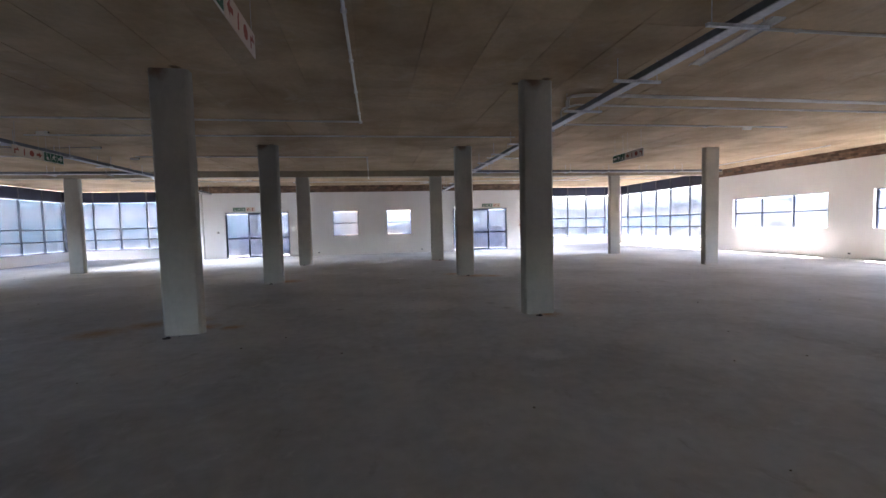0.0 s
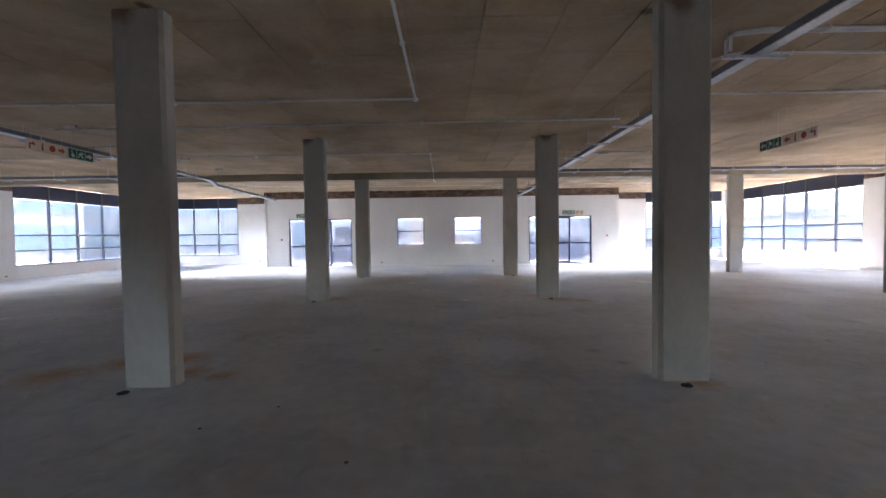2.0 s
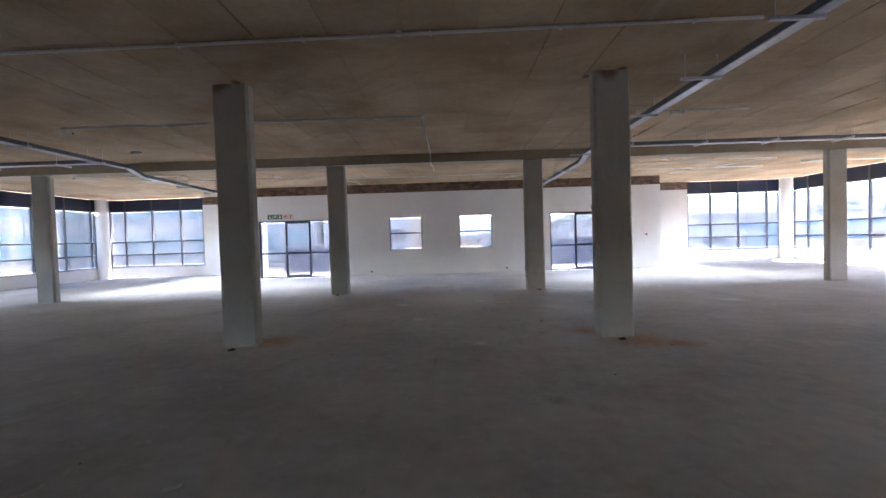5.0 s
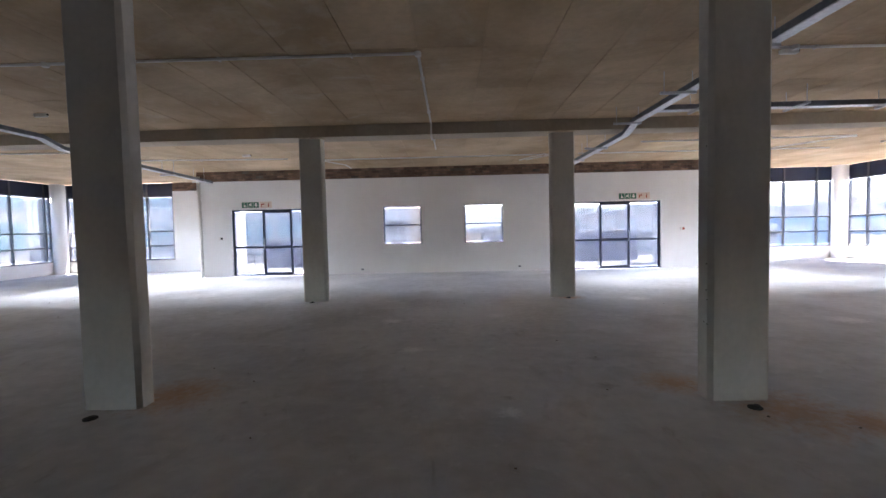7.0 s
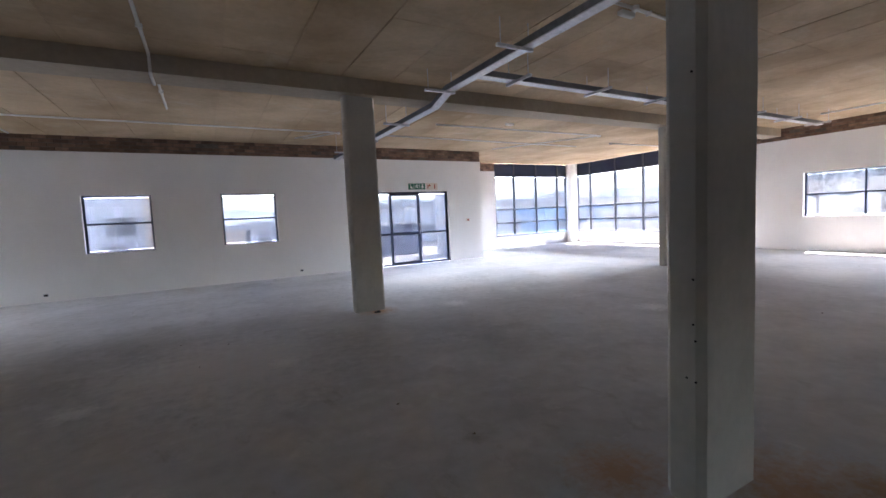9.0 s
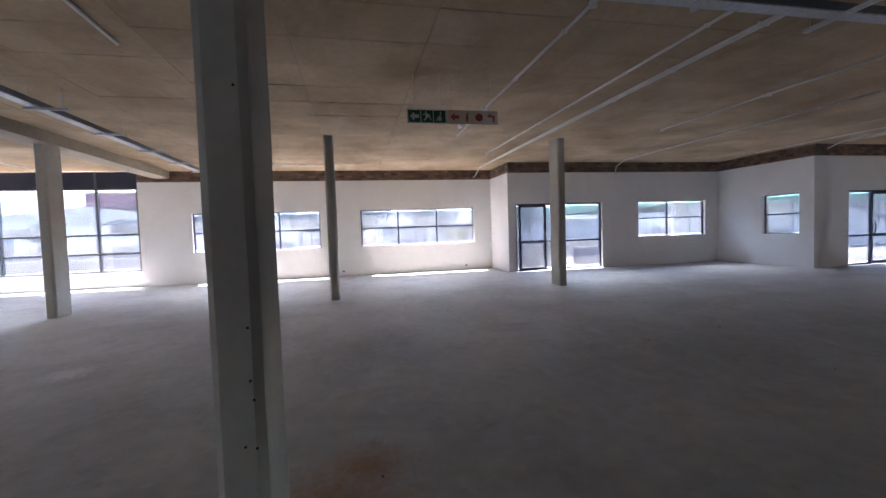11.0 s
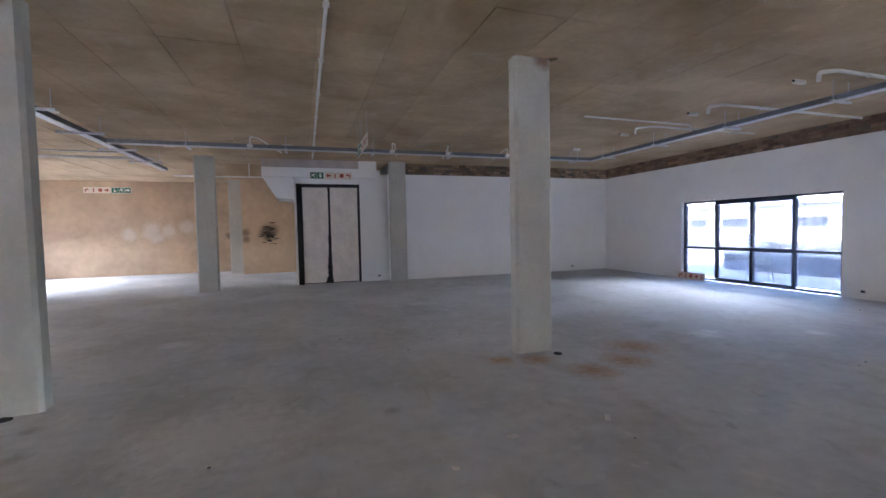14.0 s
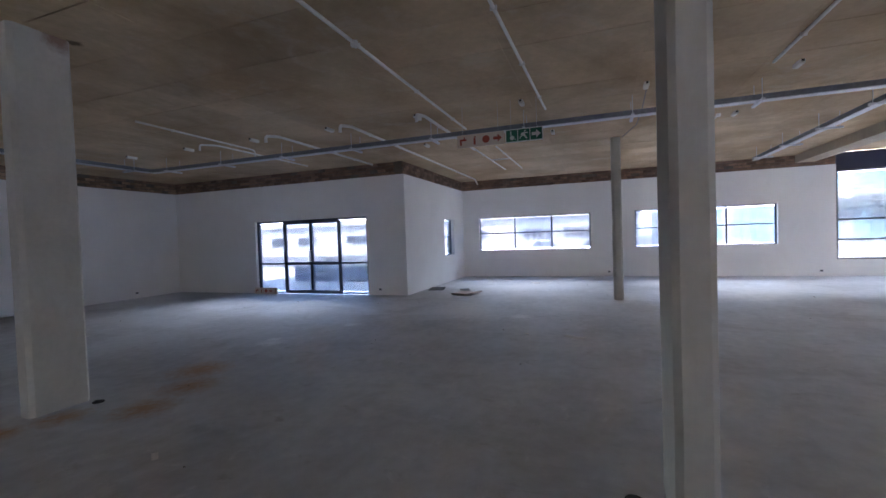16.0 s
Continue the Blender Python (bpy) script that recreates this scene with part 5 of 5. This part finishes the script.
for x in (28.3, 35.7):
    for y in (13.3, 24.3):
        part("post", one(x - 0.08, x + 0.08, y - 0.08, y + 0.08, -0.5, 3.35), M_GALV, root)
root = thing("shed", (30, -16, -0.5), "pale shed with a green sheet roof on steel posts", "shed")
part("roof", one(21.6, 40, -32, -8.3, 2.45, 3.2), M_ROOFGREEN, root)
part("front_wall", one(22.4, 22.6, -32, -8.5, -0.5, 2.45), M_WHITEW, root, "pale rendered wall")
for y in (-31, -24, -17, -9.5):
    part("post", one(22.1, 22.25, y - 0.08, y + 0.08, -0.5, 2.45), M_GALV, root)
root = thing("steel_brace", (13.2, -7.0, -0.03), "dark diagonal steel stair stringer outside the sliding doors", "stair")
bm = bmesh.new()
a, b = Vector((13.0, -6.6, 2.4)), Vector((13.1, -13.0, 0.4))
tube(bm, [a, b], 0.11, 4)
part("stringer", bm, M_ALU, root)
part("post", one(12.95, 13.1, -6.6, -6.45, -0.03, 2.6), M_ALU, root)
part("landing_beam", one(12.9, 13.15, -13.0, -6.4, 2.41, 2.55), M_ALU, root)


def car(x, y, ang, paint, label):
    root = thing("parked_car", (x, y, -0.5), label, "car", "parked cars")
    prof = [(-2.05, 0.35), (-2.05, 0.8), (-1.75, 0.92), (-1.2, 0.95), (-0.75, 1.42), (0.75, 1.45), (1.45, 0.98), (2.0, 0.9), (2.08, 0.6), (2.05, 0.32)]
    bm = bmesh.new()
    a = [bm.verts.new((x + u, y - 0.82 * (0.88 if w > 1.1 else 1), -0.5 + w)) for u, w in prof]
    b = [bm.verts.new((x + u, y + 0.82 * (0.88 if w > 1.1 else 1), -0.5 + w)) for u, w in prof]
    bm.faces.new(a)
    bm.faces.new(b[::-1])
    for i in range(len(prof)):
        j = (i + 1) % len(prof)
        bm.faces.new((a[i], a[j], b[j], b[i]))
    bmesh.ops.bevel(bm, geom=bm.edges[:], offset=0.05, segments=2, affect="EDGES", clamp_overlap=True)
    part("body", bm, paint, root)
    for s in (-1, 1):
        bm = bmesh.new()
        v = [(-1.05, 0.97), (-0.68, 1.36), (0.68, 1.38), (1.2, 1.0)]
        bm.faces.new([bm.verts.new((x + u, y + s * (0.84 if w < 1.1 else 0.745), -0.5 + w)) for u, w in v])
        part("side_window", bm, M_DIM, root)
        for u in (-1.3, 1.3):
            bm = bmesh.new()
            disc(bm, (x + u, y + s * 0.76, -0.5 + 0.32), "y", 0.32, 0.2, 18)
            wheel = part("wheel", bm, M_BLACK, root)
            bm = bmesh.new()
            disc(bm, (x + u, y + s * 0.862, -0.5 + 0.32), "y", 0.19, 0.01, 14)
            part("rim", bm, M_GALV, wheel)
    root.rotation_euler = (0, 0, ang)


car(30, 14.5, 1.4, M_CARW, "white hatchback parked in the yard")
car(33, 10.0, 1.5, M_CARR, "red hatchback parked in the yard")
car(31, 6.5, 1.6, M_CARW, "white hatchback parked in the yard")
car(27, -1.0, 0.2, M_CARG, "dark grey hatchback parked in the yard")
car(17.6, -9.5, 1.2, M_CARG, "dark grey hatchback parked beyond the sliding doors")
car(-36, 6, 1.5, M_CARW, "white hatchback parked in the yard")
car(-36, 10, 1.5, M_CARW, "white hatchback parked in the yard")


def foliage(bm, cx, cy, cz, rx, ry, rz, n, rng, size):
    """Leaf sprays scattered unevenly through an ellipsoid."""
    lobes = [(rng.uniform(-0.6, 0.6), rng.uniform(-0.6, 0.6), rng.uniform(-0.5, 0.6), rng.uniform(0.3, 0.55)) for k in range(9)]
    for k in range(n):
        l = rng.choice(lobes)
        d = Vector((rng.gauss(0, 1), rng.gauss(0, 1), rng.gauss(0, 1))).normalized() * l[3] * rng.uniform(0.5, 1.0) ** 0.5
        c = Vector((cx + (l[0] + d.x) * rx, cy + (l[1] + d.y) * ry, cz + (l[2] + d.z) * rz))
        u = Vector((rng.gauss(0, 1), rng.gauss(0, 1), rng.gauss(0, 1))).normalized()
        w = u.cross(Vector((rng.gauss(0, 1), rng.gauss(0, 1), rng.gauss(0, 1)))).normalized()
        s = size * rng.uniform(0.6, 1.3)
        bm.faces.new([bm.verts.new(c + q) for q in (-u * s, w * s * 0.45, u * s, -w * s * 0.45)])


def tree(x, y, h, r, seed, material=None, label="leafy green tree beyond the yard"):
    rng = random.Random(seed)
    root = thing("tree", (x, y, -0.5), label, "tree", "trees round the yard")
    bm = bmesh.new()
    tube(bm, [(x, y, -0.5), (x + rng.uniform(-0.1, 0.1), y, h * 0.3), (x + rng.uniform(-0.3, 0.3), y + rng.uniform(-0.3, 0.3), h * 0.62)], 0.14, 7)
    for k in range(5):
        t = rng.uniform(0, math.tau)
        tube(bm, [(x, y, h * 0.3), (x + r * 0.35 * math.cos(t), y + r * 0.35 * math.sin(t), h * 0.5), (x + r * 0.7 * math.cos(t), y + r * 0.7 * math.sin(t), h * rng.uniform(0.6, 0.8))], 0.05, 5)
    part("trunk", bm, M_BARK, root)
    bm = bmesh.new()
    foliage(bm, x, y, h * 0.66, r, r, h * 0.36, 900, rng, 0.045 * h + 0.06)
    tagged(part("crown", bm, material or M_LEAF, root), kind="stuff")


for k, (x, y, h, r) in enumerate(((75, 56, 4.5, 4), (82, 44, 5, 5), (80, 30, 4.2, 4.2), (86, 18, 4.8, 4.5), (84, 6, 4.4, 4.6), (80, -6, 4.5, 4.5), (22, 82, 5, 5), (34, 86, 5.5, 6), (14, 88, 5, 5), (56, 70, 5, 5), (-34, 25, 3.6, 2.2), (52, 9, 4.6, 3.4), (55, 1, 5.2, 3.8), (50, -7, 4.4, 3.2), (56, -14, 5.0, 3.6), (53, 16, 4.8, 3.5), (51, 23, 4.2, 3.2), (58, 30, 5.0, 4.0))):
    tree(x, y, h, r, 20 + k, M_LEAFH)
tree(24.5, 4.0, 1.5, 1.1, 50, M_LEAFY, "small yellow-green shrub beside the yard")
tree(21.5, 18.0, 1.0, 0.8, 51, M_LEAFY, "small yellow-green shrub beside the parapet")
bm = bmesh.new()
rng = random.Random(77)
for k in range(12):
    foliage(bm, -14.3 + rng.uniform(-0.1, 0.1), 0.1 + 0.42 * k, 0.3, 0.5, 0.45, 0.8, 260, rng, 0.06)
solid("hedge", bm, M_LEAF, "clipped green hedge along the terrace", "hedge", kind="stuff")
root = thing("hill", (140, 30, -0.5), "low wooded hill in the distance", "hill", kind="structure")
bm = bmesh.new()
n = 120
ring = [[bm.verts.new(((190 + 60 * q) * math.cos(t), (190 + 60 * q) * math.sin(t), -0.5 + q * (15 + 5 * math.sin(3 * t + 1) + 2 * math.sin(7 * t) + 1.2 * math.sin(17 * t)))) for t in [math.tau * k / n for k in range(n)]] for q in (0, 1)]
for k in range(n):
    bm.faces.new((ring[0][k], ring[0][(k + 1) % n], ring[1][(k + 1) % n], ring[1][k]))
part("slope", bm, M_HILL, root)
